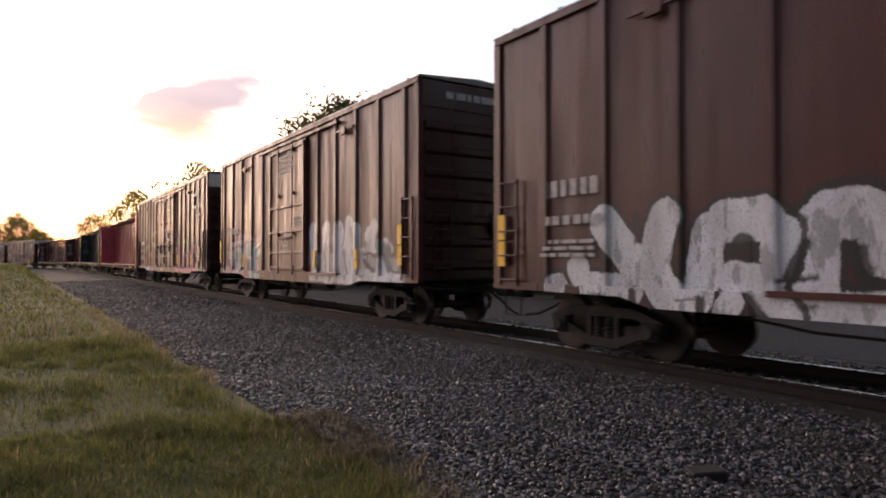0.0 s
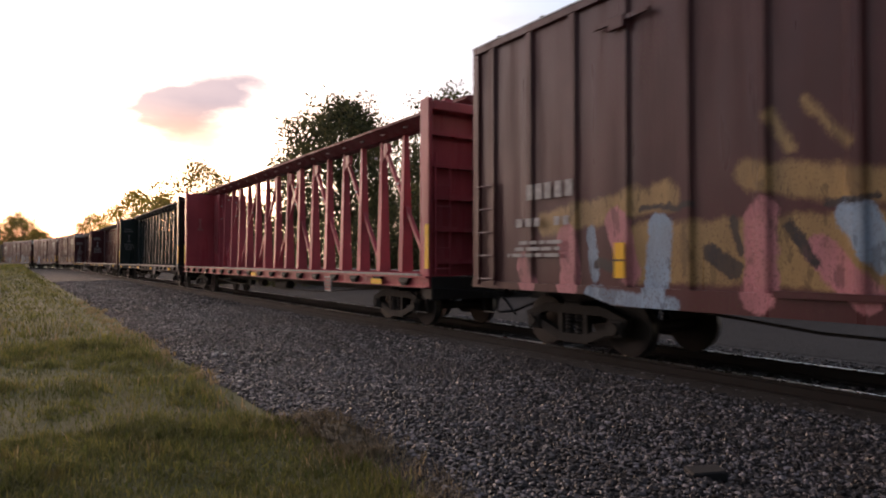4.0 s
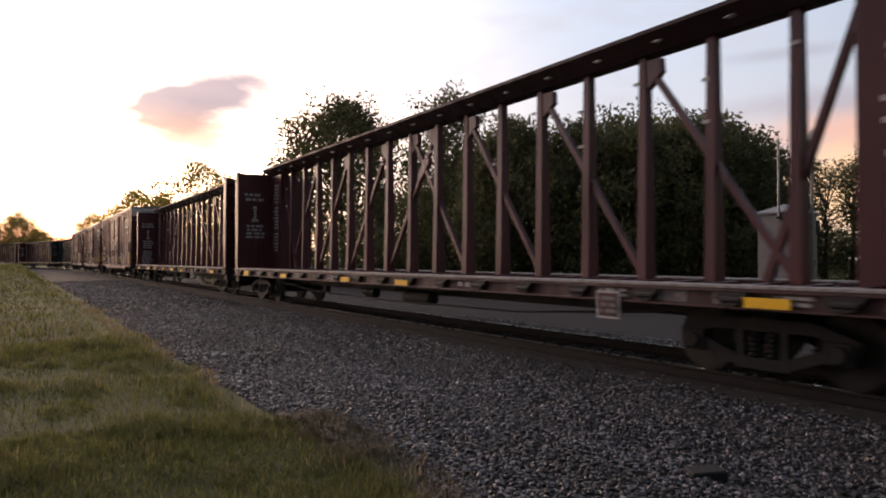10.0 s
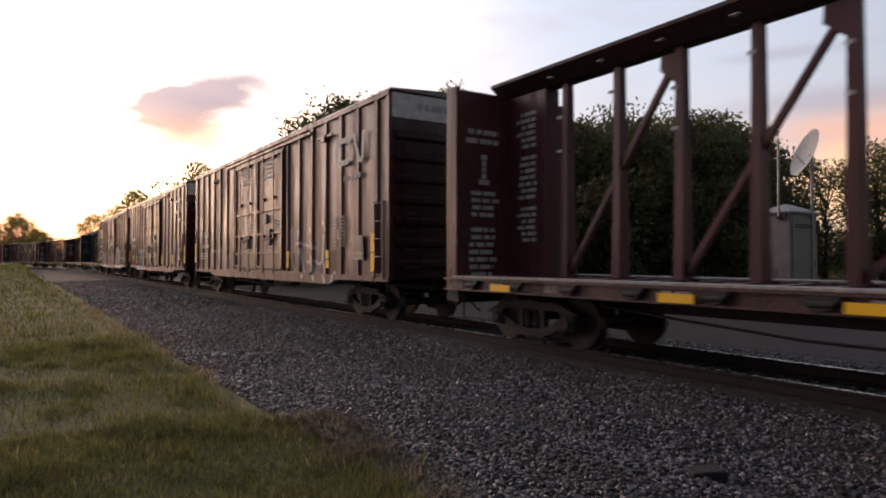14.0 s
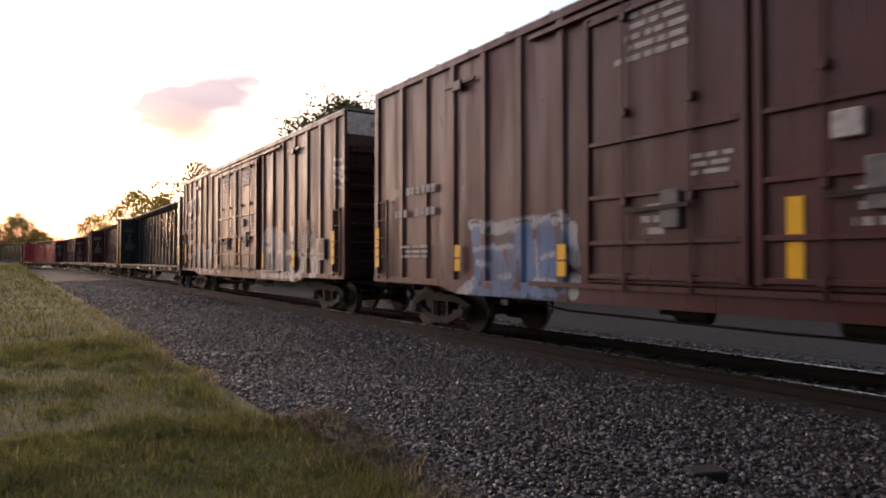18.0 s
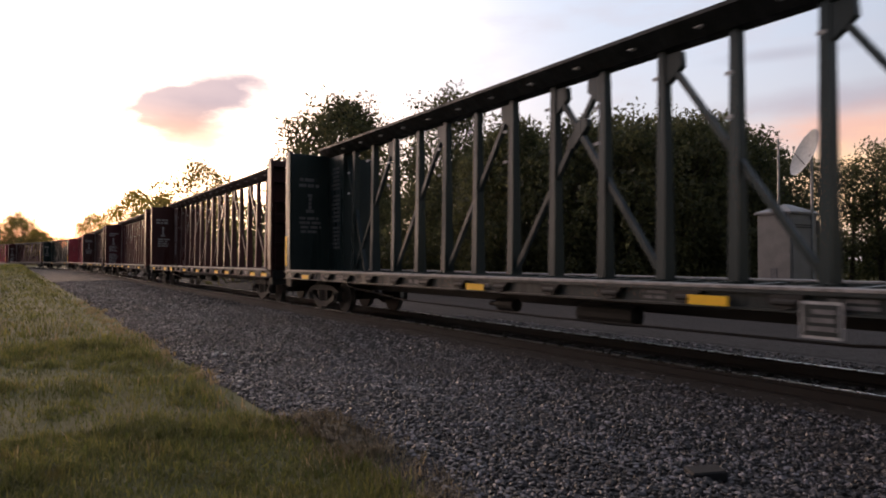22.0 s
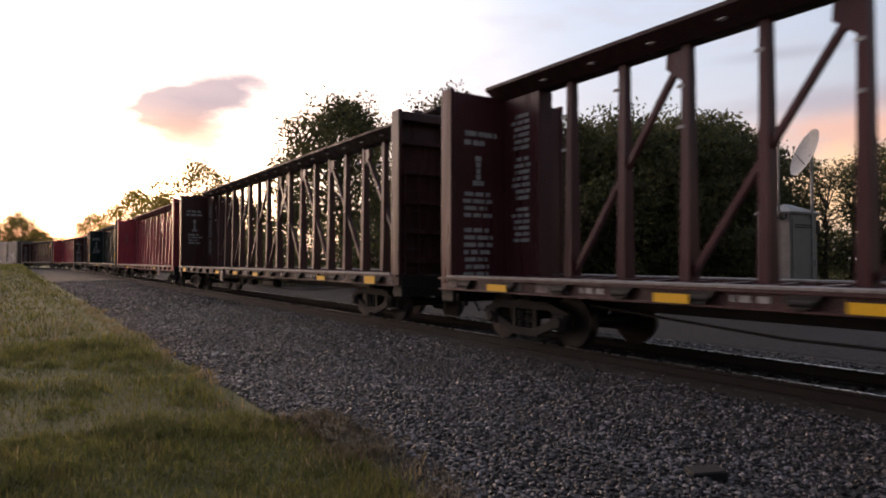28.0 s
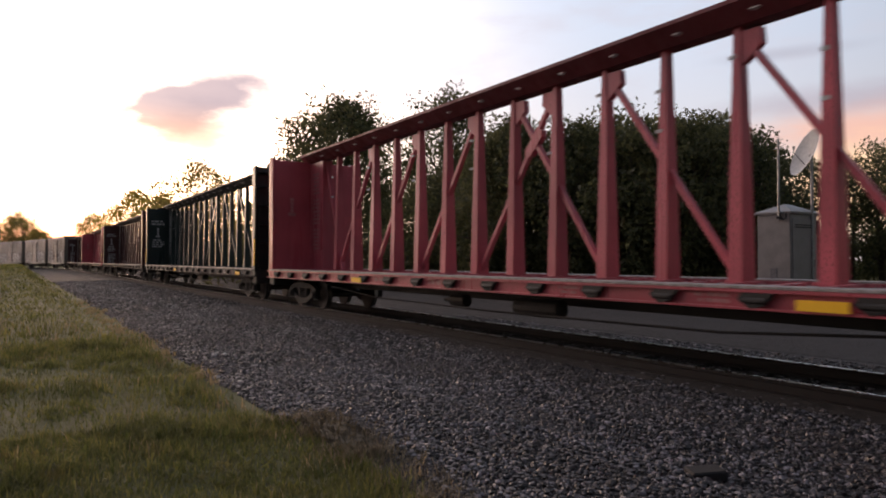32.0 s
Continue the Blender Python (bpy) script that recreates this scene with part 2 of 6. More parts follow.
def mural(layers, warp=0.05):
    """Sprayed shapes without meaning, coat over coat on the near side of the car. layers: (colour, strokes, softness, rim); strokes: (y0, z0, y1, z1, radius)."""
    def lay(q, p, c):
        sep = q.n("ShaderNodeSeparateXYZ")
        q.put(p, sep.inputs[0])
        flat = q.n("ShaderNodeCombineXYZ")
        for i, scale in ((0, 2.4), (1, 3.1)):
            q.put(q.val("ADD", sep.outputs[i + 1], q.val("MULTIPLY", q.val("SUBTRACT", q.noise(p, scale, 5, 0.62), 0.5), warp * 5)), flat.inputs[i])
        P = flat.outputs[0]
        near = q.ramp(sep.outputs[0], -1.30, -1.34)
        grain = q.val("MULTIPLY", q.val("SUBTRACT", q.noise(p, 30.0, 3), 0.5), 0.05)
        worn = q.val("MULTIPLY", near, q.ramp(q.noise(q.scaled(p, (1.0, 1.0, 0.4)), 6.0, 5), 0.32, 0.62, 1.0, 0.88))
        for colour, strokes, soft, rim in layers:
            best = None
            for y0, z0, y1, z1, r in strokes:
                pa = q.vec("SUBTRACT", P, (y0, z0, 0.0))
                ba = Vector((y1 - y0, z1 - z0, 0.0))
                h = q.val("MULTIPLY", q.vec("DOT_PRODUCT", pa, tuple(ba), 1), 1.0 / max(ba.length_squared, 1e-6), clamp=True)
                sc = q.n("ShaderNodeVectorMath")
                sc.operation = "SCALE"
                sc.inputs[0].default_value = tuple(ba)
                q.put(h, sc.inputs["Scale"])
                dist = q.val("SUBTRACT", q.vec("LENGTH", q.vec("SUBTRACT", pa, sc.outputs[0]), None, 1), r)
                best = dist if best is None else q.val("MINIMUM", best, dist)
            best = q.val("ADD", best, grain)
            if rim:
                c = q.mix(q.val("MULTIPLY", q.ramp(best, rim[1] + 0.03, rim[1] - 0.01), worn), c, rim[0])
            body = q.mix(q.ramp(q.noise(q.scaled(p, (1.0, 1.0, 0.35)), 2.2, 4), 0.35, 0.7), mul(colour, 1.08), mul(colour, 0.74))
            body = q.mix(q.ramp(q.noise(q.scaled(p, (1.0, 1.0, 0.45)), 3.4, 5, 0.6), 0.53, 0.60, 0.0, 0.62), body, mul(colour, 0.30))
            c = q.mix(q.val("MULTIPLY", q.ramp(best, soft, -soft), worn), c, body)
        return c
    return lay


M_STEEL = plain("dark_steel", (0.020, 0.018, 0.017), 0.65, 0.2, 0.5)
M_TRUCK = plain("grimy_cast_steel", (0.011, 0.009, 0.008), 0.75, 0.1, 0.5)
M_WHEEL = plain("wheel_steel", (0.030, 0.023, 0.020), 0.6, 0.3, 0.4)
M_TREAD = plain("worn_wheel_tread", (0.22, 0.21, 0.20), 0.35, 1.0, 0.2, bump=0)
M_RAIL = plain("rusty_rail_side", (0.018, 0.013, 0.011), 0.8, 0.1, 0.5)
M_RAILTOP = plain("worn_rail_head", (0.80, 0.78, 0.76), 0.28, 1.0, 0.08, bump=0)
M_TIE = plain("weathered_tie", (0.030, 0.026, 0.023), 0.9, 0.0, 0.5)
M_YELLOW = plain("yellow_reflector", (1.0, 0.54, 0.006), 0.5, 0.0, 0.05, bump=0)
M_WHITE = plain("dirty_white_paint", (0.62, 0.60, 0.58), 0.6, 0.0, 0.25)
M_STENCIL = plain("white_stencil", (0.44, 0.42, 0.42), 0.6, 0.0, 0.3, bump=0)
M_FADED = plain("faded_stencil", (0.40, 0.16, 0.17), 0.6, 0.0, 0.3, bump=0)
M_GREYED = plain("greyed_paint", (0.16, 0.15, 0.155), 0.6, 0.0, 0.3, bump=0)
M_WORN = plain("worn_pale_panel", (0.20, 0.165, 0.16), 0.7, 0.0, 0.5, 12.0)
M_RUBBER = plain("rubber_hose", (0.02, 0.02, 0.02), 0.6, 0.0, 0.3)
M_DECK = plain("weathered_deck_steel", (0.30, 0.27, 0.26), 0.6, 0.2, 0.4)
M_BOX = plain("off_white_cabinet_paint", (0.22, 0.20, 0.19), 0.5, 0.0, 0.15, 3.0)
M_DISH = plain("pale_dish_paint", (0.66, 0.66, 0.66), 0.45, 0.0, 0.12)
M_POLE = plain("galvanised_pole", (0.30, 0.30, 0.30), 0.45, 0.7, 0.25)
M_BARK = plain("bark", (0.085, 0.065, 0.050), 0.95, 0.0, 0.5, 6.0, 0.6)


def foliage(name, a, b, through_=0.62, patches=False):
    q = Mat(name, 0.6)
    c = q.mix(q.island(), a, b)
    if patches:        # lush, thin and dried-out patches of the meadow
        p = q.coord()
        c = q.mix(q.ramp(q.noise(p, 0.8, 4), 0.48, 0.62, 0.0, 0.62), c, mul(a, 0.55))
        c = q.mix(q.ramp(q.noise(p, 2.3, 3), 0.56, 0.70, 0.0, 0.55), c, (0.20, 0.155, 0.06))
    q.b.inputs["Transmission Weight"].default_value = 0.0
    tr = q.n("ShaderNodeBsdfTranslucent")
    q.put(c, tr.inputs[0])
    add = q.n("ShaderNodeMixShader")
    add.inputs[0].default_value = through_
    q.nt.links.new(q.b.outputs[0], add.inputs[1])
    q.nt.links.new(tr.outputs[0], add.inputs[2])
    q.nt.links.new(add.outputs[0], q.nt.nodes["Material Output"].inputs[0])
    return q.done(c)


M_LEAF = foliage("green_leaves", (0.055, 0.066, 0.030), (0.150, 0.142, 0.060))
# The yellow of sunlight through the leaves is put into their colour.
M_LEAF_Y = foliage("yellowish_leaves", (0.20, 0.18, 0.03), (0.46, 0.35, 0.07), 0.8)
# Haze and low sun on the far trees are put into these paler colours.
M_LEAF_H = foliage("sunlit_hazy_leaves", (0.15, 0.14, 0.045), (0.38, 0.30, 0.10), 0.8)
M_GRASS = foliage("grass_blades", (0.068, 0.094, 0.021), (0.235, 0.212, 0.066), 0.62, True)
M_STRAW = foliage("dry_grass", (0.20, 0.15, 0.075), (0.34, 0.27, 0.15))

M_DEAD = foliage("dead_weeds", (0.11, 0.082, 0.048), (0.31, 0.245, 0.15), 0.4)


def ground_mat():
    q = Mat("turf_soil", 0.95)
    p = q.coord()
    a, b, c3 = q.noise(p, 0.35, 4), q.noise(p, 3.0, 5), q.noise(p, 45.0, 4)
    c = q.mix(q.ramp(a, 0.35, 0.65), (0.066, 0.078, 0.023), (0.122, 0.108, 0.042))
    c = q.mix(q.ramp(b, 0.45, 0.75, 0.0, 0.6), c, (0.14, 0.12, 0.055))
    c = q.mix(q.ramp(c3, 0.4, 0.7, 0.0, 0.5), c, (0.03, 0.035, 0.012))
    q.bump(c3, 0.6, 0.05)
    return q.done(c)


def gravel_mat(name, tone):
    q = Mat(name, 0.9)
    p = q.coord()
    v = q.n("ShaderNodeTexVoronoi")
    v.inputs["Scale"].default_value = 17.0
    q.put(p, v.inputs["Vector"])
    hsv = q.n("ShaderNodeSeparateColor")
    q.put(v.outputs["Color"], hsv.inputs[0])
    a = q.noise(p, 0.6, 4)
    c = q.mix(hsv.outputs[0], mul(tone, 0.45), mul(tone, 1.5))
    c = q.mix(q.ramp(a, 0.35, 0.7, 0.0, 0.45), c, mul(tone, 0.6))
    c = q.mix(q.ramp(v.outputs["Distance"], 0.25, 0.65, 0.0, 0.85), c, mul(tone, 0.16))
    q.bump(q.val("SUBTRACT", 1.0, v.outputs["Distance"]), 0.9, 0.04)
    return q.done(c)


def stone_mat():
    q = Mat("crushed_granite", 0.55)
    r = q.island()
    c = q.mix(q.ramp(r, 0.46, 1.0), (0.007, 0.0065, 0.0069), (0.245, 0.222, 0.238))
    c = q.mix(q.ramp(q.noise(q.coord(), 30.0, 3), 0.4, 0.7, 0.0, 0.4), c, (0.04, 0.035, 0.034))
    c = q.mix(q.ramp(q.noise(q.scaled(q.coord(), (1.0, 0.35, 1.0)), 0.9, 3), 0.42, 0.60, 0.0, 0.62), c, (0.040, 0.031, 0.026))
    return q.done(c)


M_FINES = plain("dusty_fines", (0.046, 0.039, 0.035), 0.95, 0.0, 0.45, 5.0, 0.6)
M_THATCH = plain("dead_thatch", (0.105, 0.082, 0.050), 0.95, 0.0, 0.6, 14.0, 0.8)
M_SLAB = plain("dark_weathered_concrete", (0.020, 0.019, 0.019), 0.9, 0.0, 0.4)
M_PALE = plain("pale_quartz", (0.50, 0.48, 0.47), 0.7, 0.0, 0.3)
M_TURF, M_BED, M_LOT, M_STONE = ground_mat(), gravel_mat("ballast_bed", (0.027, 0.0245, 0.026)), gravel_mat("packed_gravel", (0.029, 0.0245, 0.024)), stone_mat()


# ---- mesh helpers ----
def part(name, bm, material, parent=None, label=""):
    me = bpy.data.meshes.new(name)
    if isinstance(bm, bmesh.types.BMesh):
        bm.to_mesh(me)
        bm.free()
    else:
        me.from_pydata(*bm)
    mats = material if isinstance(material, (list, tuple)) else [material]
    for m in mats:
        me.materials.append(m)
    ob = new(name, me)
    ob.parent = parent
    return tagged(ob, label)


def again(ob, x=0.0, y=0.0, z=0.0, parent=None):
    """One more of the same part, on the same mesh, at another place."""
    o = new(ob.name.split(".")[0], ob.data)
    o.parent = parent or ob.parent
    o.location = (x, y, z)
    if "label" in ob:
        o["label"] = ob["label"]
    return o


def block(bm, x0, x1, y0, y1, z0, z1, bevel=0.0, mat=0):
    vs = [bm.verts.new(v) for v in ((x0, y0, z0), (x1, y0, z0), (x1, y1, z0), (x0, y1, z0), (x0, y0, z1), (x1, y0, z1), (x1, y1, z1), (x0, y1, z1))]
    fs = [bm.faces.new([vs[i] for i in f]) for f in ((0, 3, 2, 1), (4, 5, 6, 7), (0, 1, 5, 4), (1, 2, 6, 5), (2, 3, 7, 6), (3, 0, 4, 7))]
    for f in fs:
        f.material_index = mat
    if bevel:
        es = list({e for f in fs for e in f.edges})
        bmesh.ops.bevel(bm, geom=es, offset=bevel, segments=1, affect="EDGES")
    return vs


def beam(bm, a, b, w, h, mat=0):
    """A straight bar from a to b, w wide and h deep."""
    a, b = Vector(a), Vector(b)
    d = (b - a).normalized()
    up = Vector((1, 0, 0)) if abs(d.x) < 0.9 else Vector((0, 0, 1))
    s = d.cross(up).normalized()
    up = s.cross(d)
    vs = [bm.verts.new(c + s * (i * w / 2) + up * (j * h / 2)) for c in (a, b) for i, j in ((-1, -1), (1, -1), (1, 1), (-1, 1))]
    for f in ((0, 1, 2, 3), (7, 6, 5, 4), (0, 4, 5, 1), (1, 5, 6, 2), (2, 6, 7, 3), (3, 7, 4, 0)):
        bm.faces.new([vs[i] for i in f]).material_index = mat


def lathe(bm, axis, rings, n=20, mat=0, at=(0, 0, 0)):
    """Rings of (place along the axis, radius) round the x, y or z axis, closed at both ends."""
    loops = []
    for u, r in rings:
        ring = []
        for i in range(n):
            c, s = math.cos(2 * math.pi * i / n) * r, math.sin(2 * math.pi * i / n) * r
            v = {"x": (u, c, s), "y": (s, u, c), "z": (c, s, u)}[axis]
            ring.append(bm.verts.new(Vector(v) + Vector(at)))
        loops.append(ring)
    for a, b in zip(loops, loops[1:]):
        for i in range(n):
            bm.faces.new((a[i], a[(i + 1) % n], b[(i + 1) % n], b[i])).material_index = mat
    bm.faces.new(loops[0][::-1]).material_index = mat
    bm.faces.new(loops[-1]).material_index = mat


def tube(bm, pts, r, n=6, mat=0):
    pts = [Vector(p) for p in pts]
    loops = []
    for i, p in enumerate(pts):
        d = (pts[min(i + 1, len(pts) - 1)] - pts[max(i - 1, 0)]).normalized()
        s = d.cross(Vector((0, 0, 1)) if abs(d.z) < 0.9 else Vector((1, 0, 0))).normalized()
        t = s.cross(d)
        rr = r[i] if isinstance(r, (list, tuple)) else r
        loops.append([bm.verts.new(p + s * math.cos(2 * math.pi * k / n) * rr + t * math.sin(2 * math.pi * k / n) * rr) for k in range(n)])
    for a, b in zip(loops, loops[1:]):
        for k in range(n):
            bm.faces.new((a[k], a[(k + 1) % n], b[(k + 1) % n], b[k])).material_index = mat
    bm.faces.new(loops[0][::-1]).material_index = mat
    bm.faces.new(loops[-1]).material_index = mat


# ---- the line: straight past the camera, then a bend to the far left ----
TRACK_X, RAIL_Z = 8.40, 0.30
BEND_FROM, BEND_R = 105.0, 215.0


def on_line(s, side=0.0, z=RAIL_Z):
    """The pose on the line at s metres from the camera, side metres beyond the middle of the track."""
    if s <= BEND_FROM:
        return pose(TRACK_X + side, s, z)
    a = (s - BEND_FROM) / BEND_R
    r = BEND_R + side
    return pose(TRACK_X - BEND_R + r * math.cos(a), BEND_FROM + r * math.sin(a), z, 0, 0, math.degrees(a))


def swept(profile, s_list, closed=False, jitter=None):
    """A strip of (side, height) points carried along the line."""
    verts, faces, n = [], [], len(profile)
    for s in s_list:
        for k, (a, z) in enumerate(profile):
            if jitter:
                a, z = jitter(s, k, a, z)
            m = on_line(s, a, z)
            verts.append(tuple(m.translation))
    for i in range(len(s_list) - 1):
        for k in range(n if closed else n - 1):
            a, b = i * n + k, i * n + (k + 1) % n
            faces.append((a, b, b + n, a + n))
    if closed:
        faces.append(tuple(range(n))[::-1])
        faces.append(tuple(range((len(s_list) - 1) * n, len(s_list) * n)))
    return verts, [], faces


STEPS = [-60 + 4 * i for i in range(15)] + [0.5 * i for i in range(0, 70)] + [35 + 3 * i for i in range(90)]
BED = [(-6.25, -0.05), (-5.9, 0.012), (-5.0, 0.035), (-4.5, 0.065), (-4.15, 0.075), (-3.8, 0.005), (-3.5, 0.02), (-3.0, 0.06), (-2.3, 0.10), (-1.75, 0.125), (-1.2, 0.105),
       (0.0, 0.095), (1.2, 0.105), (1.8, 0.125), (2.6, 0.08), (3.4, 0.02), (4.2, -0.05)]


def bed_z(side):
    return float(np.interp(side, [p[0] for p in BED], [p[1] for p in BED]))


def wavy(s, k, a, z):
    w = noise.noise((s * 0.35, k * 1.7, 0.0))
    if k <= 1:
        a += 0.22 * noise.noise((s * 0.55, 3.0, 0.0)) + 0.10 * noise.noise((s * 2.1, 9.0, 0.0))
    return a, z + (0.018 * w if 1 <= k <= 8 else 0.0)


def field_z(x, y):
    """The meadow climbs gently towards the bend."""
    a = np.clip((np.asarray(y) - 30.0) / 48.0, 0, 1)
    b = np.clip((2.15 - np.asarray(x)) / 1.7, 0, 1)
    return 1.12 * (a * a * (3 - 2 * a)) * (b * b * (3 - 2 * b))


def ground():
    n, size = 170, 2600.0
    g = [math.copysign(abs(t) ** 3.2, t) * size for t in np.linspace(-1, 1, n)]
    verts = []
    for y in g:
        for x in g:
            r = math.hypot(x, y)
            z = -0.004 + float(field_z(x, y))
            if x < 1.0 and r < 60:
                z += 0.05 * noise.noise((x * 0.25, y * 0.25, 0.0)) - 0.01
            verts.append((x, y, z))
    faces = [(j * n + i, j * n + i + 1, (j + 1) * n + i + 1, (j + 1) * n + i) for j in range(n - 1) for i in range(n - 1)]
    tagged(part("ground", (verts, [], faces), M_TURF), "uneven rough grass field beside the railway line", "ground", kind="structure")
    tagged(part("ballast_bed", swept(BED, STEPS, jitter=wavy), M_BED), "grey crushed stone bed under the railway track", "ballast", kind="structure")
    lot = [(3.3, -0.05), (3.6, 0.022), (7.0, 0.03), (11.0, 0.02), (14.0, -0.05)]
    tagged(part("gravel_lane", swept(lot, STEPS), M_LOT), "packed pale gravel lane behind the track", "gravel lane", kind="structure")


ground()


def rails():
    prof = [(-0.075, 0.0), (0.075, 0.0), (0.07, 0.018), (0.012, 0.035), (0.010, 0.125), (0.036, 0.14), (0.037, 0.172), (0.028, 0.18), (-0.028, 0.18),
            (-0.037, 0.172), (-0.036, 0.14), (-0.010, 0.125), (-0.012, 0.035), (-0.07, 0.018)]
    for side in (-0.755, 0.755):
        p = [(side + a, 0.12 + z) for a, z in prof]
        r = part("rail", swept(p, [s for s in STEPS if s >= -40], closed=True), [M_RAIL, M_RAILTOP])
        for f in r.data.polygons:
            if abs(f.normal.z) > 0.7 and f.center.z > 0.28:
                f.material_index = 1
        tagged(r, "rusty steel rail with a bright worn head", "rail", "pair of rails", kind="structure")
    bm = bmesh.new()
    block(bm, -1.3, 1.3, -0.115, 0.115, -0.06, 0.118, 0.012)
    first = None
    for i in range(110):
        s = -6 + i * 0.52
        if first is None:
            first = tagged(part("railway_tie", bm, M_TIE), "grey weathered wooden tie sunk in crushed stone", "railway tie", "ties under the rails")
            ob = first
        else:
            ob = tagged(new("railway_tie", first.data), "grey weathered wooden tie sunk in crushed stone", "railway tie", "ties under the rails")
        ob.matrix_world = on_line(s, random.uniform(-0.04, 0.04), random.uniform(-0.004, 0.008)) @ pose(0, 0, 0, 0, 0, random.uniform(-0.7, 0.7))
    far = bmesh.new()
    for i in range(360):
        m = on_line(-6 + (110 + i) * 0.52, 0, 0)
        for v in block(far, -1.3, 1.3, -0.115, 0.115, -0.06, 0.118):
            v.co = m @ v.co
    tagged(part("distant_ties", far, M_TIE), "far weathered ties in crushed stone", "railway ties", kind="stuff")


rails()


def fines():
    def ragged(s, k, a, z):
        if k == 0:
            a += 0.10 * noise.noise((s * 1.3, 1.0, 0.0)) + 0.06 * noise.noise((s * 4.1, 2.0, 0.0))
        return a, z + 0.006 * noise.noise((s * 2.0, k, 5.0))
    prof = [(-1.40, 0.10), (-1.28, 0.127), (-1.05, 0.130), (-0.845, 0.126)]
    tagged(part("dust_strip", swept(prof, STEPS, jitter=ragged), M_FINES), "pale dusty fines along the foot of the rail", "dust strip", kind="structure")


fines()


# ---- stones and grass ----
def edge_of_grass(y):
    return 2.36 + 0.12 * np.sin(y * 1.3 + 0.4) + 0.09 * np.sin(y * 3.1) + 0.34 * np.exp(-((y - 4.9) / 1.3) ** 2)


def stones():
    ico = bmesh.new()
    bmesh.ops.create_icosphere(ico, subdivisions=1, radius=1.0)
    base = np.array([v.co[:] for v in ico.verts])
    tri = np.array([[v.index for v in f.verts] for f in ico.faces])
    ico.free()
    rng = np.random.default_rng(5)

    def heap(n, s0, s1, a0, a1, r0, r1, power=1.0):
        s = s0 + (s1 - s0) * rng.random(n) ** power
        a = a0 + (a1 - a0) * rng.random(n)
        r = r0 + (r1 - r0) * rng.random(n) ** 1.7
        keep = np.ones(n, bool)
        keep &= ~((np.abs(np.abs(a) - 0.755) < 0.10))
        edge = edge_of_grass(s) - TRACK_X - 0.05
        keep &= a > edge + 0.25 * rng.random(n)
        s, a, r = s[keep], a[keep], r[keep]
        n = len(s)
        z = np.interp(a, [p[0] for p in BED], [p[1] for p in BED])
        v = base[None] * (0.45 + 0.85 * rng.random((n, len(base), 1)))
        v = v * (r[:, None, None] * np.stack([1 + 0.5 * rng.random(n), 0.8 + 0.4 * rng.random(n), 0.6 + 0.3 * rng.random(n)], 1)[:, None])
        t = rng.random(n) * 6.28
        c, q = np.cos(t)[:, None], np.sin(t)[:, None]
        x, y = v[:, :, 0] * c - v[:, :, 1] * q, v[:, :, 0] * q + v[:, :, 1] * c
        v = np.stack([x + (TRACK_X + a)[:, None], y + s[:, None], v[:, :, 2] + (z + r * (0.15 + 0.5 * rng.random(n)))[:, None]], 2)
        f = tri[None] + (np.arange(n) * len(base))[:, None, None]
        return v.reshape(-1, 3), f.reshape(-1, 3)

    sets = [heap(44000, 1.0, 10.0, -6.0, -1.30, 0.012, 0.028), heap(22000, 10.0, 24.0, -6.0, -1.30, 0.016, 0.034), heap(9000, 24.0, 60.0, -6.0, -1.3, 0.03, 0.055),
            heap(9000, -1.0, 16.0, -1.3, 3.0, 0.018, 0.036)]
    vs, fs, off = [], [], 0
    for v, f in sets:
        vs.append(v), fs.append(f + off)
        off += len(v)
    tagged(part("crushed_stone", (np.concatenate(vs).tolist(), [], np.concatenate(fs).tolist()), M_STONE), "loose grey crushed granite beside the track", "ballast stones", kind="stuff")


stones()


